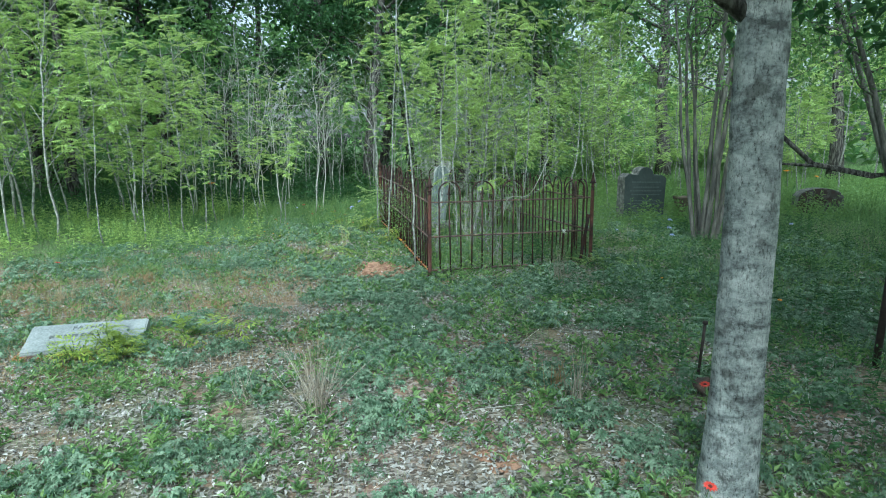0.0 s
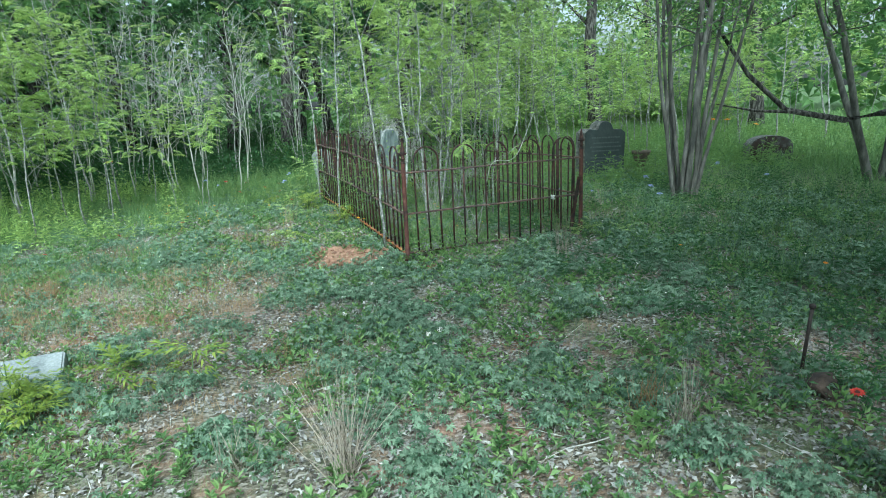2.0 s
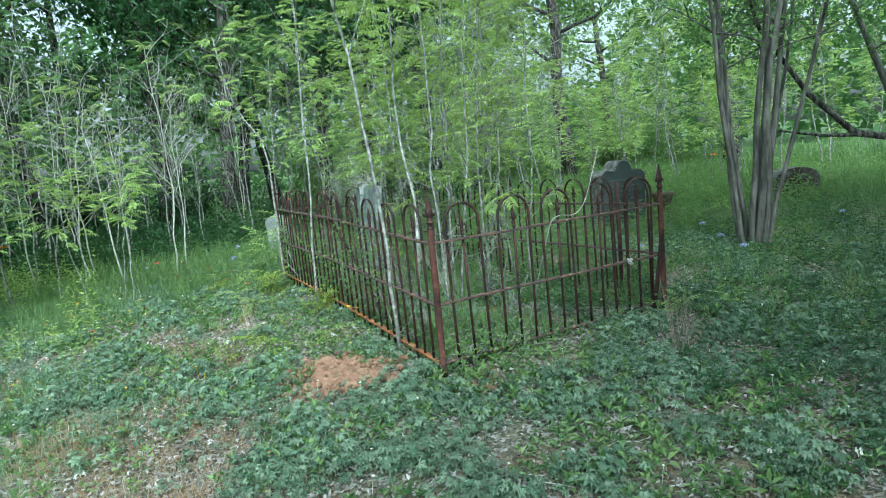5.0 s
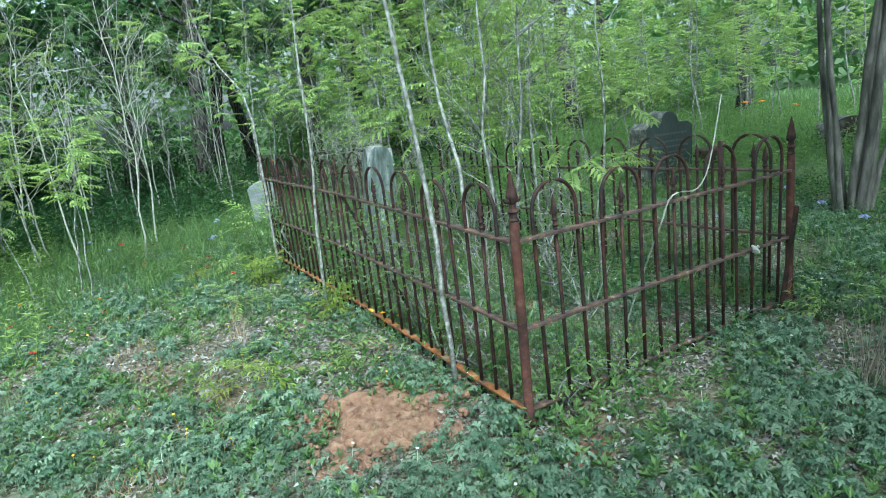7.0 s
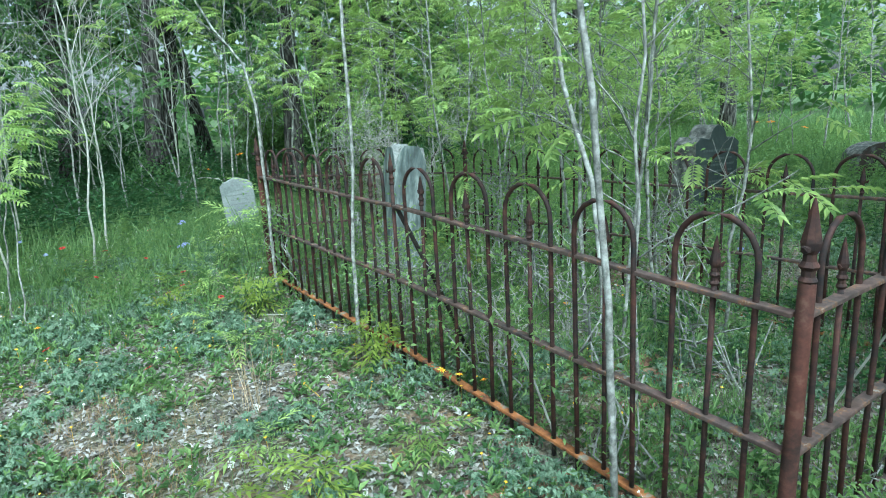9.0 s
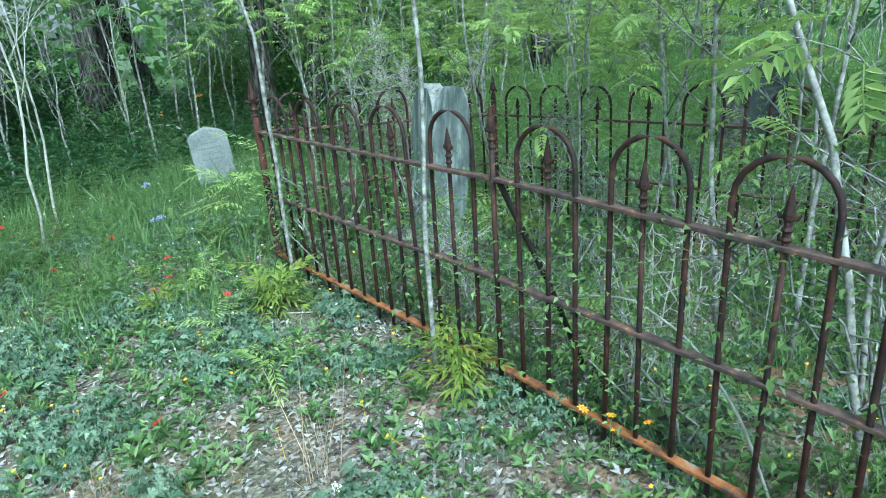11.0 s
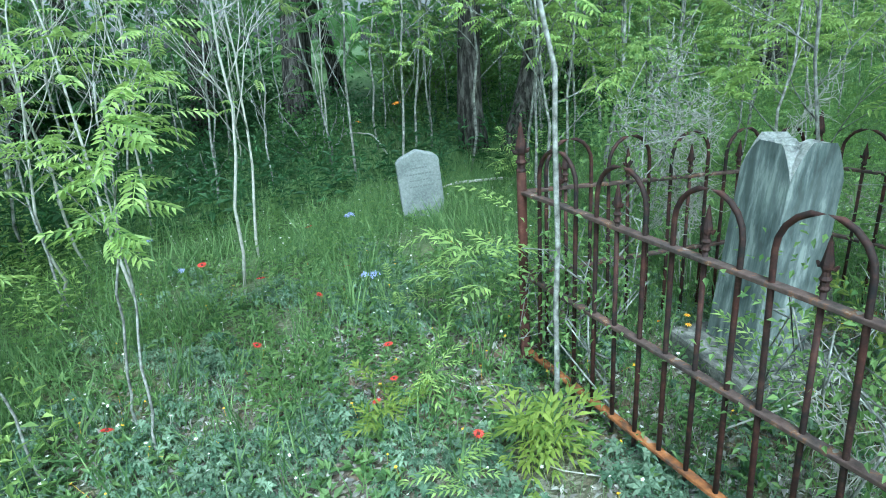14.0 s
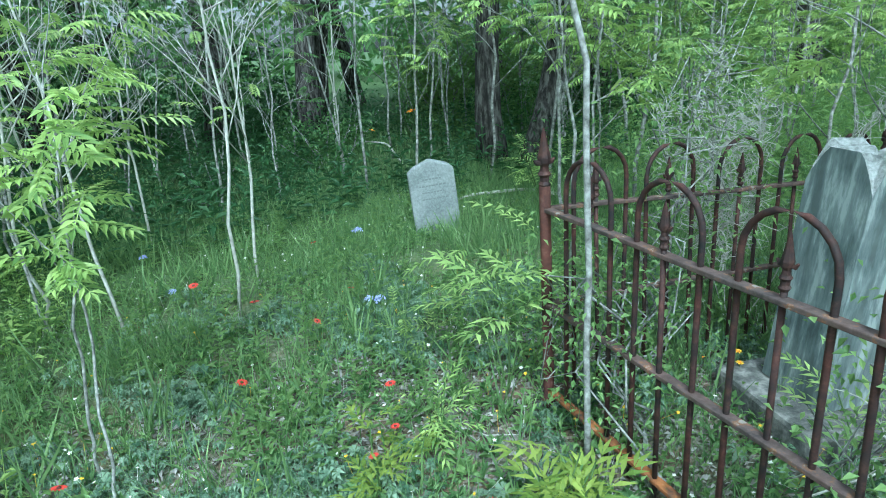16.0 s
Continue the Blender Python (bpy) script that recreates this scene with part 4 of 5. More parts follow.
def pale_trunk_tree():
    """The large pale-barked tree by the start of the walk."""
    x, y = 0.385, -4.17
    r = np.random.default_rng(77)
    t = thing("pale_barked_tree", pose(x, y, float(ground_z(x, y)) - 0.08), "large tree with pale grey, lichen-blotched rough bark", "tree")
    z = np.linspace(0, 5.0, 60)
    rad = 0.108 - 0.008 * z + 0.03 * np.exp(-z / 0.18)
    path = np.c_[0.012 * np.sin(1.7 * z) + 0.006 * z, 0.0 * z, z]
    part("trunk", mesh_np("trunk", *tube(path, rad, 24, 0.035), BARK_PALE, True), t)
    wood, cen = [], []
    for k, (s, a, up) in enumerate(((0.42, -20, 0.5), (0.4, 160, 0.9), (0.46, 60, 0.6), (0.5, 230, 0.7), (0.56, 10, 0.5), (0.62, 120, 0.6), (0.7, 300, 0.6), (0.8, 80, 0.7), (0.9, 200, 0.8))):
        p, d = along(path, s)
        a = radians(a)
        lp = limb_path(p, (math.cos(a), math.sin(a), up), r.uniform(2.0, 3.3), 7, 0.1, 0.14, r)
        wood.append(tube(lp, np.linspace(0.04, 0.008, 8), 8))
        for q in (0.35, 0.5, 0.65, 0.8, 0.95):
            p2, d2 = along(lp, q)
            a2 = r.uniform(0, 6.28)
            tw = limb_path(p2, d2 + np.array([math.cos(a2), math.sin(a2), -0.1]), 0.6, 4, 0.0, 0.2, r)
            wood.append(tube(tw, np.linspace(0.009, 0.003, 5), 4))
            cen += [tw[2], tw[-1]]
    for k in range(9):
        part("limb", mesh_np("limb", *join(wood[6 * k:6 * k + 6]), BARK_DARK, True), t)
    cen = np.array(cen)
    n = 15000
    pos = cen[r.integers(0, len(cen), n)] + r.normal(0, 0.24, (n, 3))
    pos = pos[pos[:, 2] > 2.05]
    n = len(pos)
    m = turns(pos, r.uniform(0, 6.28, n), r.uniform(-0.2, 1.0, n), r.uniform(-0.6, 0.6, n), r.uniform(0.8, 1.3, n) * 0.6)
    part("crown", mesh_np("crown", *strew(*BIG_LEAF, m), LEAF_DEEP), t)


pale_trunk_tree()


def clump_tree(x, y, seed, stems, label, height=5.0):
    """Many smooth stems from one foot, with a high crown."""
    r = np.random.default_rng(seed)
    t = thing("multi_stem_tree", pose(x, y, float(ground_z(x, y)) - 0.05), label, "tree")
    wood, cen = [], []
    for ang, out, rad, foot in stems:
        a = radians(ang)
        p0 = np.array([math.cos(a) * foot, math.sin(a) * foot, 0])
        lp = limb_path(p0, (math.cos(a) * out, math.sin(a) * out, 1), height * r.uniform(0.85, 1.05), 12, 0.1, 0.045, r)
        part("stem", mesh_np("stem", *tube(lp, np.linspace(rad, rad * 0.35, 13), 10, 0.06), BARK_CRAPE, True), t)
        for q in (0.4, 0.5, 0.58, 0.66, 0.74, 0.82, 0.9, 0.97):
            p2, d2 = along(lp, q)
            a2 = r.uniform(0, 6.28)
            tw = limb_path(p2, d2 * 0.6 + np.array([math.cos(a2), math.sin(a2), 0.0]), r.uniform(0.6, 1.1), 5, 0.0, 0.2, r)
            wood.append(tube(tw, np.linspace(rad * 0.35, 0.004, 6), 5))
            cen += [tw[3], tw[4], tw[-1]]
            for w in (0.3, 0.5, 0.7, 0.9):
                p3, d3 = along(tw, w)
                tw2 = limb_path(p3, d3 + r.normal(0, 0.7, 3), 0.45, 3, 0, 0.2, r)
                wood.append(tube(tw2, np.linspace(0.006, 0.002, 4), 4))
                cen += [tw2[-1], tw2[2]]
    for k in range(0, len(wood), 5):
        part("branch", mesh_np("branch", *join(wood[k:k + 5]), BARK_CRAPE, True), t)
    cen = np.array(cen)
    n = 9000
    pos = cen[r.integers(0, len(cen), n)] + r.normal(0, 0.3, (n, 3))
    pos = pos[pos[:, 2] > 1.75]
    n = len(pos)
    m = turns(pos, r.uniform(0, 6.28, n), r.uniform(-0.2, 1.0, n), r.uniform(-0.6, 0.6, n), r.uniform(0.8, 1.3, n) * 0.42)
    part("crown", mesh_np("crown", *strew(*BIG_LEAF, m), LEAF_MID), t)
    return t


clump_tree(3.83, 0.66, 201, [(20, 0.06, 0.034, 0.04), (100, 0.1, 0.024, 0.07), (160, 0.2, 0.026, 0.1), (210, 0.05, 0.032, 0.05), (250, 0.12, 0.036, 0.08), (300, 0.1, 0.027, 0.1), (340, 0.14, 0.03, 0.13), (185, 0.3, 0.024, 0.13), (130, 0.07, 0.026, 0.03), (320, 0.22, 0.022, 0.14), (10, 0.26, 0.022, 0.12)],
           "multi-stemmed crape myrtle with smooth grey trunks rising from grass", 5.2)
second = clump_tree(6.78, 0.23, 202, [(0, 0.2, 0.06, 0.08), (90, 0.25, 0.05, 0.1), (180, 0.3, 0.05, 0.1), (270, 0.35, 0.045, 0.1)], "dark multi-stemmed tree with low bare limbs", 5.0)
low = [tube([(0.05, 0.0, 0.95), (-0.9, -0.1, 0.9), (-1.5, 0.25, 1.05), (-1.9, 0.5, 1.5), (-2.3, 0.75, 2.2), (-2.5, 0.9, 3.0)], [0.05, 0.04, 0.035, 0.028, 0.02, 0.012], 8),
       tube([(-1.4, 0.2, 1.02), (-1.9, 0.35, 1.06), (-2.3, 0.6, 1.16)], [0.022, 0.016, 0.008], 6)]
part("low_limb", mesh_np("low_limb", *join(low), BARK_DARK, True), second, "long bare dark limb hanging low")


# ---- far woods all round, one uneven belt ----
def far_woods():
    r = np.random.default_rng(5)
    n = 36000
    a = r.uniform(0, 2 * np.pi, n)
    d = r.uniform(26, 44, n)
    top = 8.6 + 2.0 * np.sin(a * 5 + 1) + 1.4 * np.sin(a * 13) + 1.0 * np.sin(a * 29)
    top *= 1 - 0.2 * np.exp(-((a - 0.95) / 0.35) ** 2)
    z = top * r.uniform(0, 1, n) ** 0.8
    pos = np.c_[d * np.cos(a), d * np.sin(a) + 2, z]
    m = turns(pos, r.uniform(0, 6.28, n), r.uniform(-0.4, 1.2, n), r.uniform(-0.8, 0.8, n), r.uniform(3.5, 7.5, n))
    tagged(new("far_woods", mesh_np("far_woods", *strew(*BIG_LEAF, m), LEAF_MID)), "distant green woods closing the view all round", "woods", kind="stuff")


far_woods()


# ---- ground cover ----
def on_ground(x, y, lift=0.0):
    return np.c_[x, y, ground_z(x, y) + lift]


def patchy(x, y, scale, seed):
    """Smooth patches between 0 and 1."""
    return np.array([noise.noise(Vector((a * scale + seed, b * scale - seed, seed * 0.37))) for a, b in zip(x, y)]) * 0.5 + 0.5


def inside(x, y, r):
    """Where the low cover grows: a wide patch with a ragged, thinning edge."""
    d = ((x - 0.2) / 5.2) ** 2 + ((y + 0.3) / 6.0) ** 2
    return d + 0.5 * (patchy(x, y, 0.9, 17.0) - 0.5) + 0.3 * (r.random(len(x)) - 0.5) < 0.95


def divided_leaf(lobes, size):
    """A deeply cut leaf: narrow lobes spreading from its middle, on a short stalk."""
    v, f = [(0.02 * size, 0, 0)], []
    for a in np.linspace(-1.75, 1.75, lobes):
        reach = size * (0.05 - 0.009 * abs(a))
        for w, d, z in ((-0.34, 0.6, 0.008), (0.0, 1.0, -0.012), (0.34, 0.6, 0.008)):
            v.append((0.02 * size + reach * d * math.cos(a + w), reach * d * math.sin(a + w), z * size))
        k = len(v)
        f.append((0, k - 3, k - 2, k - 1))
    k = len(v)
    v += [(-0.04 * size, -0.001, -0.05), (-0.04 * size, 0.001, -0.05), (0.02 * size, 0.001, 0)]
    f.append((0, k, k + 1, k + 2))
    return np.array(v), np.array(f)


def weed_clump(r, n, lobes, size):
    """A low, ruffled dome of divided leaves."""
    a, rho = r.uniform(0, 2 * np.pi, n), 0.1 * np.sqrt(r.uniform(0.02, 1, n))
    pos = np.c_[rho * np.cos(a), rho * np.sin(a), 0.025 + 0.075 * (1 - (rho / 0.105) ** 2) + r.normal(0, 0.01, n)]
    return strew(*divided_leaf(lobes, size), turns(pos, a + r.normal(0, 0.5, n), r.normal(0.15, 0.35, n), r.normal(0, 0.35, n), r.uniform(0.75, 1.25, n)))


def dry_zone(x, y):
    """The open, parched strip west of the path."""
    return ((x + 3.2) / 2.2) ** 2 + ((y - 0.15) / 0.95) ** 2 + 0.9 * (patchy(x, y, 2.0, 31.0) - 0.5) < 1


def weed_cover():
    r = np.random.default_rng(31)
    n = 26000
    x, y = r.uniform(-5.2, 5.4, n), r.uniform(-6.2, 6.2, n)
    shade = np.clip((x - 0.1) / 1.2, 0, 1) * np.clip((0.6 - y) / 1.0, 0, 1)
    keep = patchy(x, y, 2.6, 3.0) + 0.45 * patchy(x, y, 0.7, 8.0) + 0.35 * patchy(x, y, 6.0, 21.0) + 0.1 * r.random(n) + 0.1 * shade + 0.09 * ((x < 0) & (y > -0.4)) > 1.04
    keep &= ~((x + 0.5) ** 2 + (y - 0.45) ** 2 < 0.11)
    keep &= inside(x, y, r)
    keep &= ~(dry_zone(x, y) & (r.random(n) < 0.6))
    keep &= ~((x > 0.1) & (x < 1.8) & (y > 0.1) & (y < 3.6) & (r.random(n) < 0.6))
    x, y = x[keep][:7200], y[keep][:7200]
    for k, (leaves, lobes, size) in enumerate(((18, 5, 0.68), (15, 5, 0.85), (20, 5, 0.55))):
        q = slice(k, None, 3)
        n = len(x[q])
        m = turns(on_ground(x[q], y[q], -0.01), r.uniform(0, 6.28, n), r.normal(0, 0.12, n), r.normal(0, 0.12, n), r.uniform(0.4, 1.1, n))
        tagged(new("weed_cover", mesh_np("weed_cover", *strew(*weed_clump(r, leaves, lobes, size), m), LEAF_WEED)), "low clumps of divided blue-green weed leaves on sandy ground", "weeds", kind="stuff")
    lv, lf = leaflet(0.045, 0.02, 0.3, 0.1)
    a = np.linspace(0, 6.28, 6) + r.normal(0, 0.3, 6)
    herb = strew(lv, lf, turns(np.c_[0.004 * np.cos(a), 0.004 * np.sin(a), np.linspace(0.01, 0.05, 6)], a, np.linspace(-0.3, -1.0, 6), np.zeros(6), np.linspace(1.1, 0.7, 6)))
    n = 34000
    x, y = r.uniform(-5.4, 5.4, n), r.uniform(-6.2, 6.8, n)
    keep = (patchy(x, y, 1.7, 13.0) > 0.4) & inside(x, y - 0.6, r)
    keep &= ~((x + 0.5) ** 2 + (y - 0.34) ** 2 < 0.06)
    keep &= ~(dry_zone(x, y) & (r.random(n) < 0.5))
    x, y = x[keep], y[keep]
    m = turns(on_ground(x, y), r.uniform(0, 6.28, len(x)), r.normal(0, 0.15, len(x)), r.normal(0, 0.15, len(x)), r.uniform(0.5, 1.4, len(x)))
    for k, (mat, label) in enumerate(((LEAF_MID, "small green broad-leaved herbs among the weeds"), (GRASS, "small grass-green herbs among the weeds"), (LEAF_FRESH, "small bright green herbs among the weeds"))):
        tagged(new("herb_cover", mesh_np("herb_cover", *strew(*herb, m[k::3]), mat)), label, "weeds", kind="stuff")


def undergrowth():
    """Knee-high leafy stalks under the saplings and round the headstones."""
    r = np.random.default_rng(37)
    lv, lf = leaflet(0.085, 0.03, 0.2, 0.25)
    # Besides kind, leaf colour carries light: LEAF_LOCUST where lit, LEAF_DEEP where shaded.
    for name, n, area, mat, tall, label in (
            ("undergrowth", 5200, (-11, -1.9, 2.6, 10.5), LEAF_LOCUST, 0.8, "knee-high leafy weeds under the thicket"),
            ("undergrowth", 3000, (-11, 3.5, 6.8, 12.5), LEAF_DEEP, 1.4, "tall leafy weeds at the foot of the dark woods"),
            ("undergrowth", 4200, (2.2, 13, 1.5, 11), LEAF_FRESH, 1.0, "leafy weeds in the grass round the headstones"),
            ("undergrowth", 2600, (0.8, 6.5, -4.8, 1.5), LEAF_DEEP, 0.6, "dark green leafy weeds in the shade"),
            ("undergrowth", 1300, (-2.6, 1.2, 3.7, 7.2), LEAF_FRESH, 0.6, "leafy weeds round the small headstone")):
        x, y = r.uniform(area[0], area[1], n), r.uniform(area[2], area[3], n)
        ok = patchy(x, y, 1.1, 2.0 + area[0]) + 0.2 * r.random(n) > 0.48
        ok &= ~((np.abs(x - 0.56) < 0.3) & (np.abs(y - 5.9) < 0.45))
        x, y = x[ok], y[ok]
        n = len(x)
        a = np.arange(9) * 2.4 + r.normal(0, 0.3, 9)
        h = np.linspace(0.06, 0.34, 9)
        herb = strew(lv, lf, turns(np.c_[0.01 * np.cos(a), 0.01 * np.sin(a), h], a, np.linspace(-0.15, -0.7, 9), r.normal(0, 0.3, 9), np.linspace(1.15, 0.65, 9)))
        stalk = (np.array([(-0.003, 0, 0), (0.003, 0, 0), (0.0015, 0.01, 0.36), (-0.0015, 0.01, 0.36)]), np.array([(0, 1, 2, 3)]))
        m = turns(on_ground(x, y, -0.01), r.uniform(0, 6.28, n), r.normal(0, 0.2, n), r.normal(0, 0.2, n), tall * r.uniform(0.45, 1.25, n))
        tagged(new(name, mesh_np(name, *strew(*join([herb, stalk]), m), mat)), label, "weeds", kind="stuff")


undergrowth()


def blade(h, w, bend):
    v = np.array([(0, -w / 2, 0), (0, w / 2, 0), (bend * 0.3, -w * 0.4, h * 0.55), (bend * 0.3, w * 0.4, h * 0.55), (bend, 0, h)])
    return v, np.array([(0, 1, 3, 2), (2, 3, 4, 4)])


def grass(name, count, area, height, mat, label, seed, scale=0.8, level=0.45, keep=None, width=0.0045):
    r = np.random.default_rng(seed)
    x, y = r.uniform(area[0], area[1], count), r.uniform(area[2], area[3], count)
    ok = patchy(x, y, scale, seed * 0.7) > level
    if name in ("short_grass", "dry_grass"):
        ok &= inside(x * 0.75, y, r)
    if mat is GRASS:
        ok &= ~(dry_zone(x, y) & (r.random(count) < 0.5))
    if keep is not None:
        ok &= keep(x, y)
    x, y = x[ok], y[ok]
    n = len(x)
    tall = height * np.clip(0.2 + 1.6 * patchy(x, y, 3.1, seed * 0.3), 0.4, 1.7)
    pts = []
    for b, (bend, w) in enumerate(((0.25, 1), (0.5, 0.8), (0.1, 1.0))):
        v, f = blade(1.0, width / 0.2 * w, bend)
        m = turns(on_ground(x + r.normal(0, 0.025, n), y + r.normal(0, 0.025, n)), r.uniform(0, 6.28, n), r.normal(0, 0.32, n), r.normal(0, 0.32, n), tall * r.uniform(0.5, 1.25, n))
        pts.append(strew(v, np.array([(0, 1, 3, 2)]), m))
        tri = strew(v[2:], np.array([(0, 1, 2, 2)]), m)
        pts.append(tri)
    v, f = join([p for p in pts if p[1].shape[1] == 4])
    quads = f[f[:, 2] != f[:, 3]]
    tris = f[f[:, 2] == f[:, 3]][:, :3]
    me = bpy.data.meshes.new(name)
    size = np.r_[np.full(len(quads), 4), np.full(len(tris), 3)]
    loops = np.r_[quads.ravel(), tris.ravel()].astype(np.int32)
    me.vertices.add(len(v))
    me.vertices.foreach_set("co", np.asarray(v, np.float32).ravel())
    me.loops.add(len(loops))
    me.loops.foreach_set("vertex_index", loops)
    me.polygons.add(len(size))
    me.polygons.foreach_set("loop_start", np.r_[0, np.cumsum(size)[:-1]].astype(np.int32))
    me.update(calc_edges=True)
    me.materials.append(mat)
    tagged(new(name, me), label, "grass", kind="stuff")


weed_cover()
grass("meadow_grass", 24000, (-3.2, 2.3, 3.4, 8.0), 0.15, GRASS, "long green grass under the saplings", 41, 1.5, 0.42, keep=lambda x, y: (y > 4.9) | (x < -2.0) | (x > 0.3) | (np.sin(37 * x + 51 * y) > 0.7), width=0.005)
grass("meadow_grass", 10000, (-10, 3, 3.2, 11.5), 0.24, GRASS, "tall green grass in the thicket", 49, 0.8, 0.3, width=0.006)
grass("meadow_grass", 14000, (1.9, 9, -3.5, 8), 0.17, GRASS, "long green grass round the headstones", 42, 0.8, 0.3)
grass("meadow_grass", 14000, (7, 22, -6, 14), 0.26, GRASS, "tall bright meadow grass beyond the headstones", 48, 0.4, 0.25, width=0.014)
grass("short_grass", 20000, (-4, 2.2, -5.8, 3.6), 0.075, GRASS, "short thin grass among weeds", 43, 1.4, 0.46, width=0.003)
grass("short_grass", 9000, (-9, -2, -1, 3.5), 0.13, GRASS, "green grass at the edge of the thicket", 44, 0.7, 0.4)
grass("dry_grass", 13000, (-6.0, -0.9, -2.2, 2.4), 0.085, DRY_RED, "dry reddish weeds on open sandy ground", 45, 0.6, 0.4, width=0.003)
grass("dry_grass", 7000, (-5.6, -0.9, -1.0, 1.4), 0.09, DRY_RED, "parched reddish grass on open sandy ground", 53, 1.6, 0.42, keep=dry_zone, width=0.0035)
grass("dry_grass", 5000, (-5.6, -0.9, -1.2, 1.6), 0.1, STRAW, "pale parched grass on open sandy ground", 54, 1.3, 0.42, keep=dry_zone, width=0.0035)
grass("dry_grass", 9000, (-5, 4, -5.8, 3), 0.08, STRAW, "scattered straw-coloured dry grass", 46, 1.2, 0.45, width=0.0025)
grass("plot_grass", 4000, (0.05, 1.85, 0.05, 3.7), 0.15, GRASS, "grass and seedlings inside the grave plot", 47, 1.5, 0.4, keep=lambda x, y: (x - 0.7) ** 2 + (y - 3.1) ** 2 > 0.16)


def litter():
    r = np.random.default_rng(51)
    n = 150000
    x, y = r.uniform(-4.4, 4.2, n), r.uniform(-6.0, 4.6, n)
    ok = (patchy(x, y, 1.3, 5.0) + 0.25 * patchy(x, y, 5.0, 9.0) > 0.46) & inside(x, y, r)
    ok &= ~((x + 0.5) ** 2 + (y - 0.45) ** 2 < 0.07)
    x, y = x[ok], y[ok]
    for k, (long, wide, fold) in enumerate(((0.05, 0.02, 0.5), (0.042, 0.026, -0.35))):
        q = slice(k, None, 2)
        n = len(x[q])
        m = turns(on_ground(x[q], y[q], 0.013), r.uniform(0, 6.28, n), r.normal(0, 0.35, n), r.normal(0, 0.45, n), r.uniform(0.35, 0.95, n))
        tagged(new("leaf_litter", mesh_np("leaf_litter", *strew(*leaflet(long, wide, fold, 0.05), m), LITTER)), "pale grey-brown dead leaves lying on the soil", "leaf litter", kind="stuff")
    n = 170
    x, y = r.uniform(-3.5, 4, n), r.uniform(-6, 4, n)
    v, f = tube([(-0.12, 0, 0), (-0.03, 0.012, 0.006), (0.05, -0.01, 0.004), (0.13, 0.005, 0.0)], [0.0018, 0.0022, 0.0018, 0.001], 4)
    m = turns(on_ground(x, y, 0.012), r.uniform(0, 6.28, n), r.normal(0, 0.06, n), r.normal(0, 0.5, n), r.uniform(0.4, 1.5, n))
    tagged(new("fallen_twigs", mesh_np("fallen_twigs", *strew(v, f, m), BARK_WHITE)), "thin bleached twigs lying on the ground", "twigs", kind="stuff")


litter()


def dirt_mound(x, y, rx, ry, h, label):
    r = np.random.default_rng(int(abs(x * 100)))
    n = 44
    g = np.linspace(-1.15, 1.15, n)
    gx, gy = np.meshgrid(g, g, indexing="ij")
    wx, wy = x + gx * rx, y + gy * ry
    rim = np.sqrt(gx ** 2 + gy ** 2)
    def rough(scale, k):
        return np.array([noise.fractal(Vector((a * scale, b * scale, k)), 0.8, 2.0, 4) for a, b in zip(wx.ravel(), wy.ravel())]).reshape(n, n)
    fall = 1 - rim ** 2 + 1.5 * rough(5, 3.0) * (0.3 + rim)
    z = ground_z(wx, wy) + np.clip(h * fall, -0.02, h) + 0.02 * rough(13, 1.0) * np.clip(fall, 0.15, 1) - 0.006 - 0.05 * np.clip(rim - 0.9, 0, 1)
    v = np.stack([wx, wy, z], -1).reshape(-1, 3)
    i, j = np.meshgrid(np.arange(n - 1), np.arange(n - 1), indexing="ij")
    f = np.stack([i * n + j, (i + 1) * n + j, (i + 1) * n + j + 1, i * n + j + 1], -1).reshape(-1, 4)
    tagged(new("bare_soil_patch", mesh_np("bare_soil_patch", v, f, RED_SOIL, True)), label, "soil", kind="stuff")


RED_SOIL = rough_material("red_sand", [(0.36, (0.07, 0.04, 0.028)), (0.5, (0.26, 0.14, 0.09)), (0.64, (0.42, 0.28, 0.2))], 26, [(0.4, (0.19, 0.1, 0.065)), (0.65, (0.34, 0.2, 0.13))], 6, 0.5, 0.95, 0.0, 0.9, 0.015)
dirt_mound(-0.46, 0.5, 0.42, 0.3, 0.04, "bare dug-up reddish sand beside the fence")
dirt_mound(0.75, 1.0, 0.3, 0.25, 0.03, "bare reddish soil inside the grave plot")
for x, y, rx, ry in ((-3.43, 0.0, 0.5, 0.28), (-2.03, -0.42, 0.34, 0.22), (-2.45, -0.58, 0.3, 0.2), (-3.0, 1.2, 0.4, 0.25), (-1.0, -0.27, 0.26, 0.15), (-0.02, -2.1, 0.22, 0.14), (-0.47, -3.65, 0.16, 0.12), (0.02, -0.25, 0.18, 0.12), (-2.9, 0.2, 0.4, 0.2)):
    dirt_mound(x, y, rx, ry, 0.012, "bare reddish sand among dry weeds")


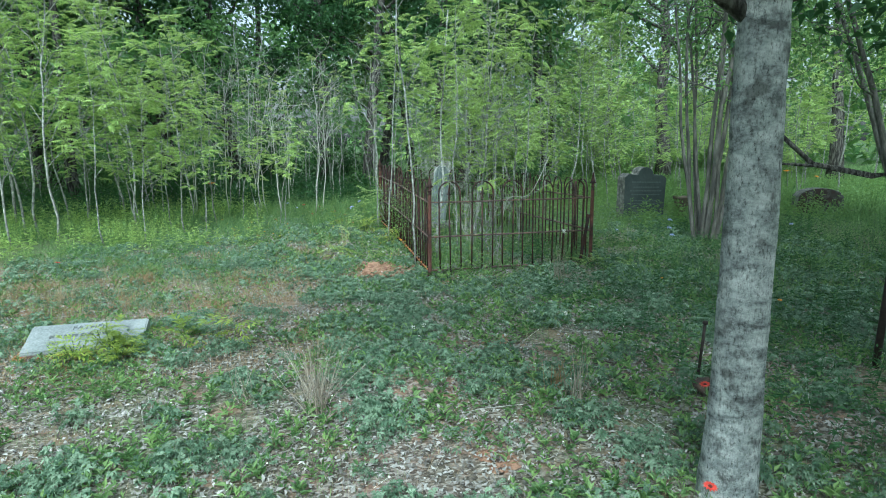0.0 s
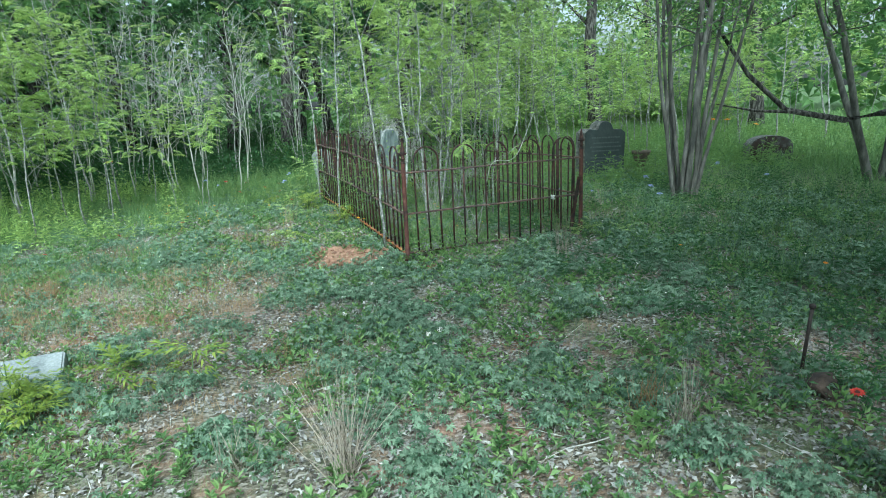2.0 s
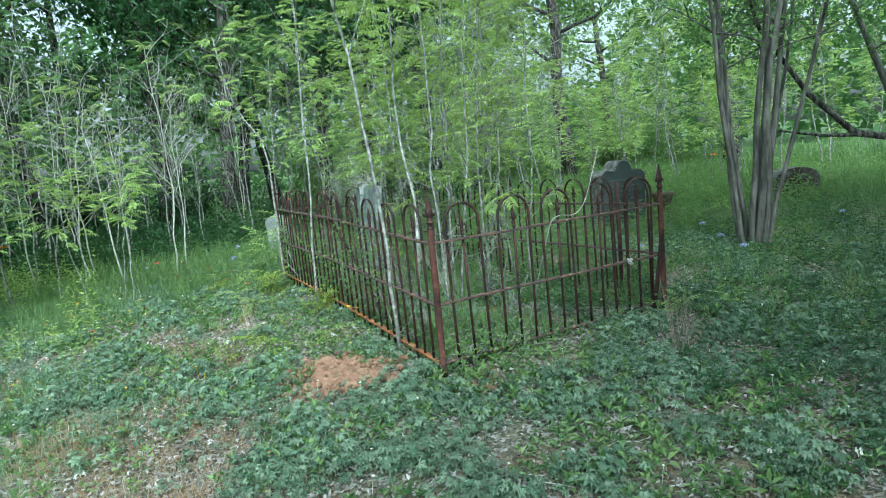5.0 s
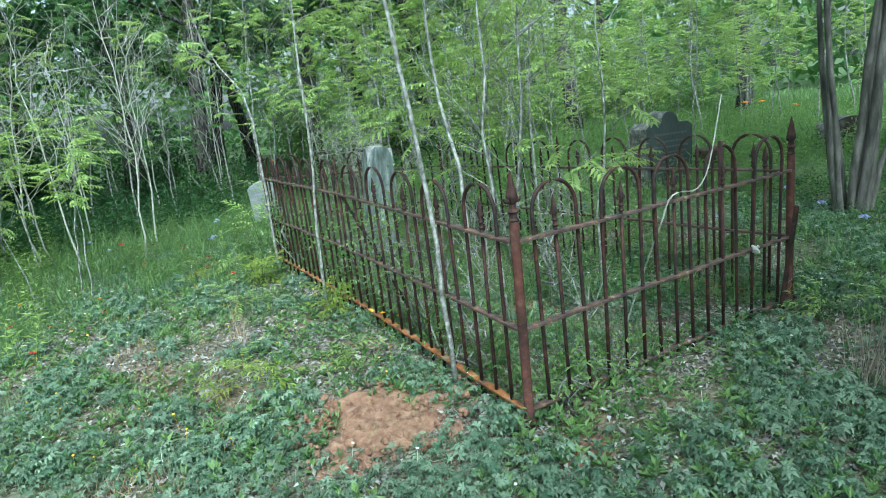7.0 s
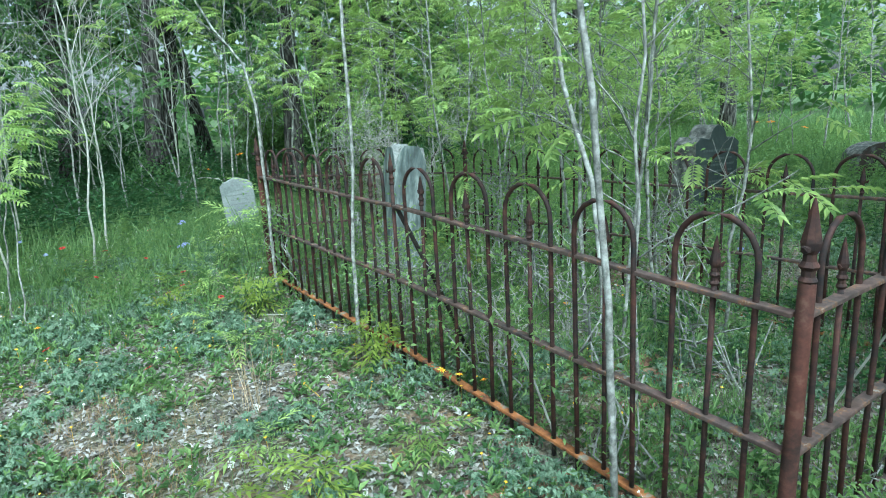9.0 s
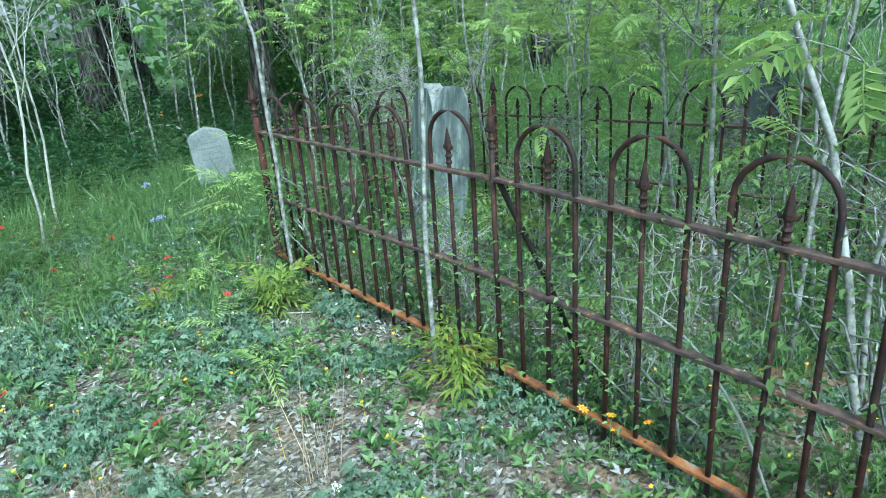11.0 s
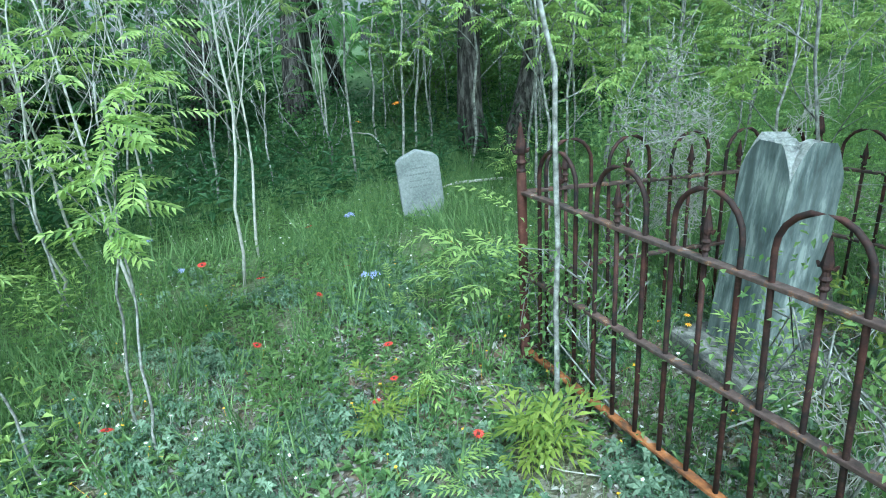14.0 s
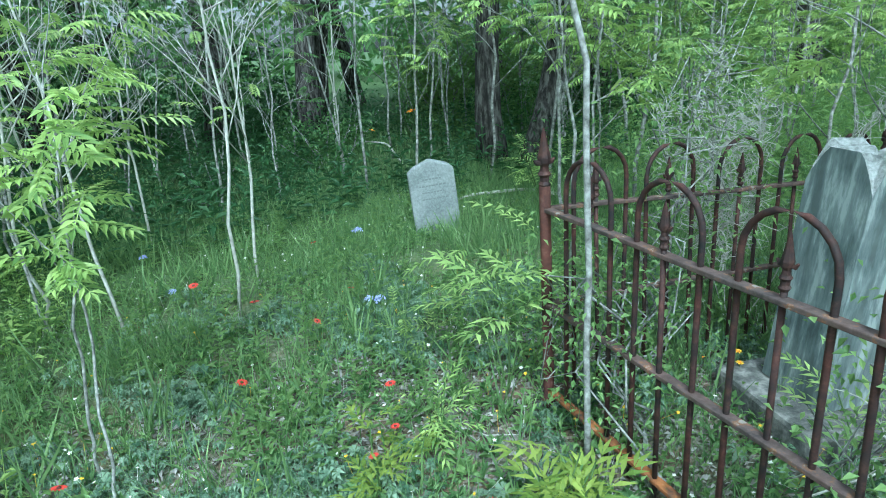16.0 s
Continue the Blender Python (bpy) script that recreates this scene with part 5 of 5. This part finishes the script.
# ---- sprouts, tufts, flowers ----
def sprout(x, y, seed, count, size, leaf, label, height=0.25):
    """A young shrub of long feathered leaves."""
    r = np.random.default_rng(seed)
    t = thing("leafy_sprout", pose(x, y, float(ground_z(x, y)) - 0.01), label, "plant", "leafy sprouts")
    stems, mats = [], []
    for k in range(max(2, count // 5)):
        a = r.uniform(0, 6.28)
        lp = limb_path((0, 0, 0), (0.5 * math.cos(a), 0.5 * math.sin(a), 1), height * r.uniform(0.7, 1.2), 4, 0.1, 0.1, r)
        stems.append(tube(lp, np.linspace(0.005, 0.002, 5), 5))
        for q in r.uniform(0.35, 1.0, 6):
            p, d = along(lp, q)
            mats.append(turns(p[None], r.uniform(0, 6.28, 1), r.uniform(-1.0, -0.1, 1), r.uniform(-0.3, 0.3, 1), np.array([0.85 * size * r.uniform(0.7, 1.15)])))
    for w in stems:
        part("stem", mesh_np("stem", *w, STEM, True), t)
    part("leaves", mesh_np("leaves", *strew(*(FROND_BROAD if leaf is LEAF_YELLOW else FROND_LONG), np.concatenate(mats)), leaf), t)


SPROUT = "bright yellow-green sprout with long feathered leaves"
for n, (x, y, c, s, h, leaf) in enumerate((
        (-0.33, 3.14, 34, 0.74, 0.28, LEAF_YELLOW), (-0.5, 3.75, 14, 0.65, 0.28, LEAF_LOCUST), (-0.28, 4.35, 12, 0.65, 0.26, LEAF_LOCUST), (-0.08, 2.0, 34, 0.72, 0.28, LEAF_YELLOW),
        (-0.1, 3.9, 22, 1.05, 0.7, LEAF_LOCUST), (-2.72, -1.5, 46, 0.66, 0.24, LEAF_YELLOW), (-2.95, -1.6, 34, 0.62, 0.2, LEAF_YELLOW), (-2.62, -1.75, 26, 0.6, 0.16, LEAF_YELLOW), (-1.87, -1.6, 12, 1.0, 0.17, LEAF_YELLOW), (-2.2, -1.45, 8, 0.9, 0.16, LEAF_YELLOW), (-0.72, 1.15, 14, 0.7, 0.16, LEAF_YELLOW), (-1.0, 1.25, 12, 0.65, 0.15, LEAF_YELLOW), (-0.75, 3.6, 16, 0.6, 0.22, LEAF_YELLOW),
        (-0.35, 1.2, 10, 0.7, 0.12, LEAF_LOCUST), (-0.85, 1.5, 12, 0.8, 0.16, LEAF_LOCUST), (-0.6, 2.6, 12, 0.8, 0.18, LEAF_LOCUST), (1.75, -0.22, 14, 0.8, 0.2, LEAF_LOCUST), (2.1, -0.35, 8, 0.7, 0.12, LEAF_LOCUST),
        (-0.6, 3.1, 8, 0.6, 0.14, LEAF_LOCUST), (0.5, 2.75, 18, 0.9, 0.5, LEAF_LOCUST), (0.35, 1.7, 16, 0.8, 0.3, LEAF_LOCUST), (1.2, 2.9, 18, 0.9, 0.5, LEAF_YELLOW), (5.6, 2.4, 16, 0.9, 0.35, LEAF_LOCUST), (1.6, 6.3, 20, 0.9, 0.5, LEAF_LOCUST))):
    sprout(x, y, 400 + n, c, s, leaf, SPROUT, h)


def tuft(x, y, seed, count, height, mat, label, lean=0.5):
    r = np.random.default_rng(seed)
    t = thing("dry_grass_tuft", pose(x, y, float(ground_z(x, y))), label, "grass tuft", "dry tufts")
    pieces = []
    for _ in range(count):
        a, o = r.uniform(0, 6.28), abs(r.normal(0, lean))
        lp = limb_path((r.normal(0, 0.03), r.normal(0, 0.03), -0.01), (o * math.cos(a), o * math.sin(a), 1), height * r.uniform(0.45, 1.2), 4, -0.4 * o, 0.06, r)
        pieces.append(tube(lp, np.linspace(0.0018, 0.0007, 5), 3))
    tagged(part("dry_grass", mesh_np("dry_grass", *join(pieces), mat), t), kind="stuff")


tuft(-1.29, -2.85, 500, 90, 0.44, DRY_STALK, "tall dry greyish grass tuft", 0.42)
tuft(0.13, -3.26, 501, 45, 0.34, DRY_STALK, "dry straw-coloured grass tuft", 0.25)
tuft(0.1, -3.05, 502, 50, 0.2, DRY_RED, "reddish dry grass tuft", 0.4)
tuft(1.15, -0.75, 503, 40, 0.4, DRY_STALK, "pale dry grass tuft near the fence", 0.2)
tuft(-0.75, 1.95, 504, 16, 0.4, STRAW, "few tall pale dry stalks", 0.35)
tuft(-1.7, -2.6, 505, 40, 0.2, DRY_STALK, "dry straw-coloured grass tuft", 0.6)
tuft(-2.9, 0.6, 506, 70, 0.2, DRY_RED, "reddish dry grass tuft", 0.5)
tuft(-3.6, 0.2, 507, 70, 0.2, STRAW, "dry straw-coloured grass tuft", 0.5)
tuft(-4.3, -0.4, 508, 80, 0.28, STRAW, "dry straw-coloured grass tuft", 0.5)


def flower_proto(kind):
    """One wildflower on its stem, built at the origin."""
    spec = {"red": ("red_wildflower", PETAL_RED, 0.26, 12, 0.019, "red blanket flower with dark eye on thin stem"),
            "yellow": ("yellow_wildflower", PETAL_YELLOW, 0.2, 8, 0.012, "small yellow wildflower on thin stem"),
            "orange": ("orange_wildflower", PETAL_ORANGE, 0.22, 8, 0.015, "orange-yellow wildflower on thin stem"),
            "blue": ("blue_wildflower", PETAL_BLUE, 0.28, 0, 0.0, "pale blue clustered wildflower on thin stem"),
            "fluff": ("seed_head", FLUFF, 0.16, 0, 0.0, "white fluffy seed head on thin stem")}[kind]
    name, mat, h, petals, size, label = spec
    t = thing(name, pose(0, 0, 0), label, "flower", kind + " wildflowers")
    part("stem", mesh_np("stem", *tube([(0, 0, 0), (0.008, 0.004, h * 0.5), (0, 0, h)], 0.0016, 4), STEM, True), t)
    if petals:
        v, f = leaflet(size * 1.3, size * 0.75, 0.2, 0.1)
        a = np.linspace(0, 2 * np.pi, petals, endpoint=False)
        me = mesh_np("petals", *strew(v, f, turns(np.c_[0.006 * np.cos(a), 0.006 * np.sin(a), np.full(petals, h)], a, np.full(petals, -0.12), np.zeros(petals), np.ones(petals))), mat)
        part("petals", me, t)
        part("eye", mesh_np("eye", *tube([(0, 0, h - 0.003), (0, 0, h + 0.003), (0, 0, h + 0.008)], [0.008, 0.0085, 0.003], 8), FLOWER_EYE if kind == "red" else PETAL_ORANGE, True), t)
    else:
        r = np.random.default_rng(9)
        n = 44 if kind == "fluff" else 60
        d = r.normal(0, 1, (n, 3))
        d /= np.linalg.norm(d, axis=1)[:, None]
        rad = 0.016 if kind == "fluff" else 0.034
        if kind == "blue":
            d[:, 2] = np.abs(d[:, 2]) * 0.8
        v, f = leaflet(0.013 if kind == "blue" else 0.008, 0.011 if kind == "blue" else 0.006)
        m = turns(d * rad * r.uniform(0.6, 1, (n, 1)) + np.array([0, 0, h]), r.uniform(0, 6.28, n), r.uniform(-1, 1, n), r.uniform(-1, 1, n), np.ones(n))
        part("head", mesh_np("head", *strew(v, f, m), mat), t)
    return t


BEDS = {"red": [(-1.03, 2.38), (-0.45, 5.0), (-0.95, 4.95), (-0.75, 4.75), (-0.62, 3.75), (-0.55, 3.95), (-0.72, 3.6), (-0.4, 5.9), (-1.2, 5.5), (0.72, -3.6), (-1.75, 3.9), (-1.4, 3.0), (-0.9, -4.25), (0.1, -4.35), (-2.0, 3.2), (-1.15, 4.3), (-3.2, 1.9), (-2.6, 2.2), (-1.9, 2.4), (-0.5, 3.3), (-4.0, 1.2)],
        "blue": [(-0.43, 4.72), (-0.36, 4.66), (-0.1, 6.0), (-0.2, 5.95), (-1.35, 5.6), (3.2, 0.6), (3.5, 1.0), (5.3, 1.4), (2.8, 1.2), (3.0, 0.2), (2.6, 1.6), (-1.5, 6.3), (5.0, 0.5)],
        "yellow": [(0.72, 3.5), (0.76, 3.55), (0.7, 3.58), (-0.05, 1.35), (0.03, 1.2), (-0.1, 1.5), (-1.7, 2.9), (-1.8, 3.1), (0.9, 1.6), (0.95, 1.65), (-1.5, 3.4), (-2.0, 4.0), (-2.3, 3.2)],
        "orange": [(1.9, -1.35), (0.5, 9.5), (0.9, 9.3), (1.6, 9.0), (2.4, -2.2), (8.6, 4.4), (8.3, 4.6), (8.9, 4.2), (-3.0, 7.0)],
        "fluff": [(-0.8, 1.75), (-0.35, 0.9), (-0.55, -1.9), (-0.5, -1.95), (0.7, -2.0), (-0.9, 1.2), (-1.0, 1.4), (-0.7, 1.0), (1.1, -3.0), (0.5, -1.7), (-0.4, 1.8), (-1.2, 2.0), (-0.9, -1.2), (-0.2, 2.6), (2.9, -2.6), (2.7, -2.9)]}
flowers = random.Random(8)
for kind, bed in BEDS.items():
    proto = flower_proto(kind)
    for n, (x, y) in enumerate(bed):
        size = flowers.uniform(0.65, 1.05)
        if kind == "orange" and y > 4:
            size *= 3.0
        tip = (flowers.uniform(-14, 14) + 10, flowers.uniform(-14, 14))
        if n == 0:
            stand(proto, x, y, flowers.uniform(0, 360), tip, size)
        else:
            plant_out(proto, x, y, flowers.uniform(0, 360), tip, size)


def tiny_flowers():
    """Specks of white and yellow bloom, too many to count."""
    r = np.random.default_rng(91)
    for n, area, mat, label in ((420, (-2.6, 1.6, 2.6, 7.2), FLUFF, "tiny white flowers scattered in the grass"), (260, (-3.5, 3.5, -4, 3), FLUFF, "tiny white flowers scattered in the weeds"), (300, (-2.8, 1.5, 0.6, 5.5), PETAL_YELLOW, "tiny yellow flowers scattered in the weeds")):
        x, y = r.uniform(area[0], area[1], n), r.uniform(area[2], area[3], n)
        a = np.linspace(0, 6.28, 5, endpoint=False)
        v, f = strew(*leaflet(0.008, 0.006, 0.1, 0.0), turns(np.zeros((5, 3)), a, np.full(5, -0.2), np.zeros(5), np.ones(5)))
        stalk = (np.array([(-0.0008, 0, -0.11), (0.0008, 0, -0.11), (0.0005, 0, 0), (-0.0005, 0, 0)]), np.array([(0, 1, 2, 3)]))
        m = turns(on_ground(x, y, 0.1), r.uniform(0, 6.28, n), r.normal(0, 0.3, n), r.normal(0, 0.3, n), r.uniform(0.6, 1.3, n))
        tagged(new("tiny_flowers", mesh_np("tiny_flowers", *strew(*join([(v, f), stalk]), m), mat)), label, "flowers", kind="stuff")


tiny_flowers()


def clods():
    """Small lumps of dug soil on the bare patch."""
    r = np.random.default_rng(95)
    n = 240
    a, d = r.uniform(0, 6.28, n), np.sqrt(r.uniform(0, 1, n))
    x, y = -0.46 + 0.5 * d * np.cos(a), 0.5 + 0.36 * d * np.sin(a)
    v, f = tube([(0, 0, -0.012), (0.003, 0, -0.004), (0, 0.002, 0.006), (0, 0, 0.012)], [0.006, 0.014, 0.012, 0.003], 6, 0.3)
    m = turns(on_ground(x, y, 0.025), r.uniform(0, 6.28, n), r.normal(0, 0.8, n), r.normal(0, 0.8, n), r.uniform(0.4, 1.6, n))
    tagged(new("soil_clods", mesh_np("soil_clods", *strew(v, f, m), RED_SOIL)), "small lumps of dug reddish soil", "soil", kind="stuff")


clods()


# ---- vines, brambles and dead brush at the fence ----
def leafy_vine(name, pts, count, seed, label, leaf, spread=0.1, leaf_size=0.55, stems=5):
    r = np.random.default_rng(seed)
    pts = np.array(pts, float)
    t = thing(name, pose(*pts[0]), label, "vine", "vines on the fence")
    loc = pts - pts[0]
    wood, cen = [], []
    for k in range(stems):
        p = np.array([[np.interp(s, np.linspace(0, 1, len(loc)), loc[:, i]) for i in range(3)] for s in np.linspace(0, 1, 16)]) + r.normal(0, spread * 0.5, (16, 3))
        p[0] = (0, 0, 0)
        wood.append(tube(p, np.linspace(0.005, 0.002, 16), 4))
        cen.append(p)
    for w in wood:
        part("stem", mesh_np("stem", *w, BARK_SAPLING, True), t)
    cen = np.concatenate(cen)
    pos = cen[r.integers(0, len(cen), count)] + r.normal(0, spread, (count, 3))
    m = turns(pos, r.uniform(0, 6.28, count), r.uniform(-0.3, 1.0, count), r.uniform(-0.6, 0.6, count), r.uniform(0.7, 1.3, count) * leaf_size)
    part("leaves", mesh_np("leaves", *strew(*LEAF, m), leaf), t)


VINE = "small-leaved green vine climbing the rusted fence"
leafy_vine("vine", [(0.03, 3.2, 0.12), (0.02, 3.35, 0.5), (0.05, 3.5, 0.75), (0.0, 3.65, 0.5), (0.05, 3.7, 0.2)], 1260, 601, VINE, LEAF_FRESH, 0.11)
leafy_vine("vine", [(0.12, 1.2, 0.1), (0.1, 1.35, 0.45), (0.12, 1.6, 0.7), (0.1, 1.9, 0.5), (0.08, 2.1, 0.6)], 1560, 602, VINE, LEAF_FRESH, 0.13)
leafy_vine("vine", [(0.12, 0.5, 0.1), (0.1, 0.65, 0.5), (0.08, 0.95, 0.75), (0.1, 1.2, 0.85)], 1080, 603, VINE, LEAF_FRESH, 0.12)
leafy_vine("vine", [(0.2, 2.2, 0.15), (0.18, 2.35, 0.6), (0.2, 2.6, 0.75), (0.15, 2.8, 0.4)], 960, 604, VINE, LEAF_FRESH, 0.12)
leafy_vine("vine", [(0.4, 3.72, 0.15), (0.55, 3.75, 0.7), (0.75, 3.8, 1.2), (0.95, 3.85, 1.45)], 2100, 605, "leafy green shrub growing through the back fence", LEAF_FRESH, 0.17, 0.58, 8)
leafy_vine("vine", [(0.9, 0.6, 0.1), (1.0, 1.0, 0.5), (1.3, 1.2, 0.8), (1.5, 1.6, 0.6)], 1500, 606, "leafy green seedlings inside the grave plot", LEAF_FRESH, 0.2, 0.52, 8)
leafy_vine("vine", [(1.2, 2.2, 0.1), (1.3, 2.5, 0.6), (1.5, 2.8, 0.9), (1.7, 3.2, 0.7)], 1800, 607, "leafy green shrub inside the grave plot", LEAF_FRESH, 0.22, 0.52, 8)
leafy_vine("vine", [(0.05, 0.02, 0.03), (0.2, 0.0, 0.15), (0.35, 0.05, 0.2), (0.6, 0.0, 0.12)], 780, 608, "low green vine at the foot of the fence", LEAF_FRESH, 0.08, 0.6)


def dead_brush(x, y, z0, seed, size, count, label):
    r = np.random.default_rng(seed)
    t = thing("dead_brush", pose(x, y, float(ground_z(x, y)) - 0.02), label, "dead shrub")
    for k in range(7):
        pieces = []
        a = r.uniform(0, 6.28)
        lp = limb_path((0, 0, 0), (0.3 * math.cos(a), 0.3 * math.sin(a), 1), size * r.uniform(0.8, 1.1), 8, 0.0, 0.12, r)
        pieces.append(tube(lp, np.linspace(0.004, 0.0015, 9), 4))
        for j in range(count):
            p, d = along(lp, r.uniform(z0, 1.0))
            tw = limb_path(p, d * 0.5 + r.normal(0, 0.8, 3), r.uniform(0.07, 0.18), 4, 0, 0.4, r)
            pieces.append(tube(tw, np.linspace(0.0024, 0.0012, 5), 3))
        part("branch", mesh_np("branch", *join(pieces), BARK_WHITE), t)


dead_brush(1.1, 3.85, 0.4, 701, 1.3, 150, "tangle of bleached bare twigs at the back fence")
dead_brush(1.2, 2.75, 0.1, 704, 0.6, 14, "bleached dry twigs at the foot of the monument")
dead_brush(0.9, 1.6, 0.15, 705, 0.75, 10, "dry bare twigs among seedlings in the plot")
dead_brush(0.3, 1.5, 0.2, 702, 0.7, 8, "dry bare twigs inside the grave plot")
dead_brush(0.45, 2.55, 0.1, 703, 0.55, 12, "dry bare twigs beside the marble monument")


def bare_vine(pts, rad, label):
    pts = np.array(pts, float)
    t = thing("bare_vine", pose(*pts[0]), label, "vine")
    loc = pts - pts[0]
    n = 24
    p = np.array([[np.interp(s, np.linspace(0, 1, len(loc)), loc[:, i]) for i in range(3)] for s in np.linspace(0, 1, n)])
    for _ in range(2):
        p[1:-1] = (p[:-2] + 2 * p[1:-1] + p[2:]) / 4
    part("stem", mesh_np("stem", *tube(p, np.linspace(rad, rad * 0.6, n), 6), BARK_WHITE, True), t)


bare_vine([(0.84, 0.3, 0.06), (0.84, 0.16, 0.4), (0.83, 0.03, 0.68), (0.83, -0.03, 0.8), (0.86, -0.03, 0.885), (0.95, -0.03, 0.9), (1.04, -0.03, 0.87), (1.14, -0.02, 0.92), (1.22, 0.0, 1.05), (1.36, 0.05, 1.3)], 0.0045, "pale bare vine twisting over the top rail")
bare_vine([(0.1, 0.9, 0.06), (0.06, 1.0, 0.35), (0.04, 1.15, 0.55), (0.05, 1.35, 0.62), (0.06, 1.6, 0.55)], 0.005, "pale bare vine along the fence")
bare_vine([(1.2, 3.0, 0.14), (0.9, 2.85, 0.3), (0.6, 2.8, 0.28), (0.3, 2.9, 0.2)], 0.006, "pale bare stem lying inside the plot")
bare_vine([(1.3, 8.9, 0.15), (1.15, 9.0, 0.45), (0.9, 9.1, 0.5), (0.6, 9.2, 0.42)], 0.012, "arching pale dead cane in the grass")
bare_vine([(1.9, 6.2, 0.2), (1.5, 6.4, 0.3), (1.1, 6.6, 0.28), (0.9, 6.7, 0.22)], 0.016, "fallen bleached log lying in grass")
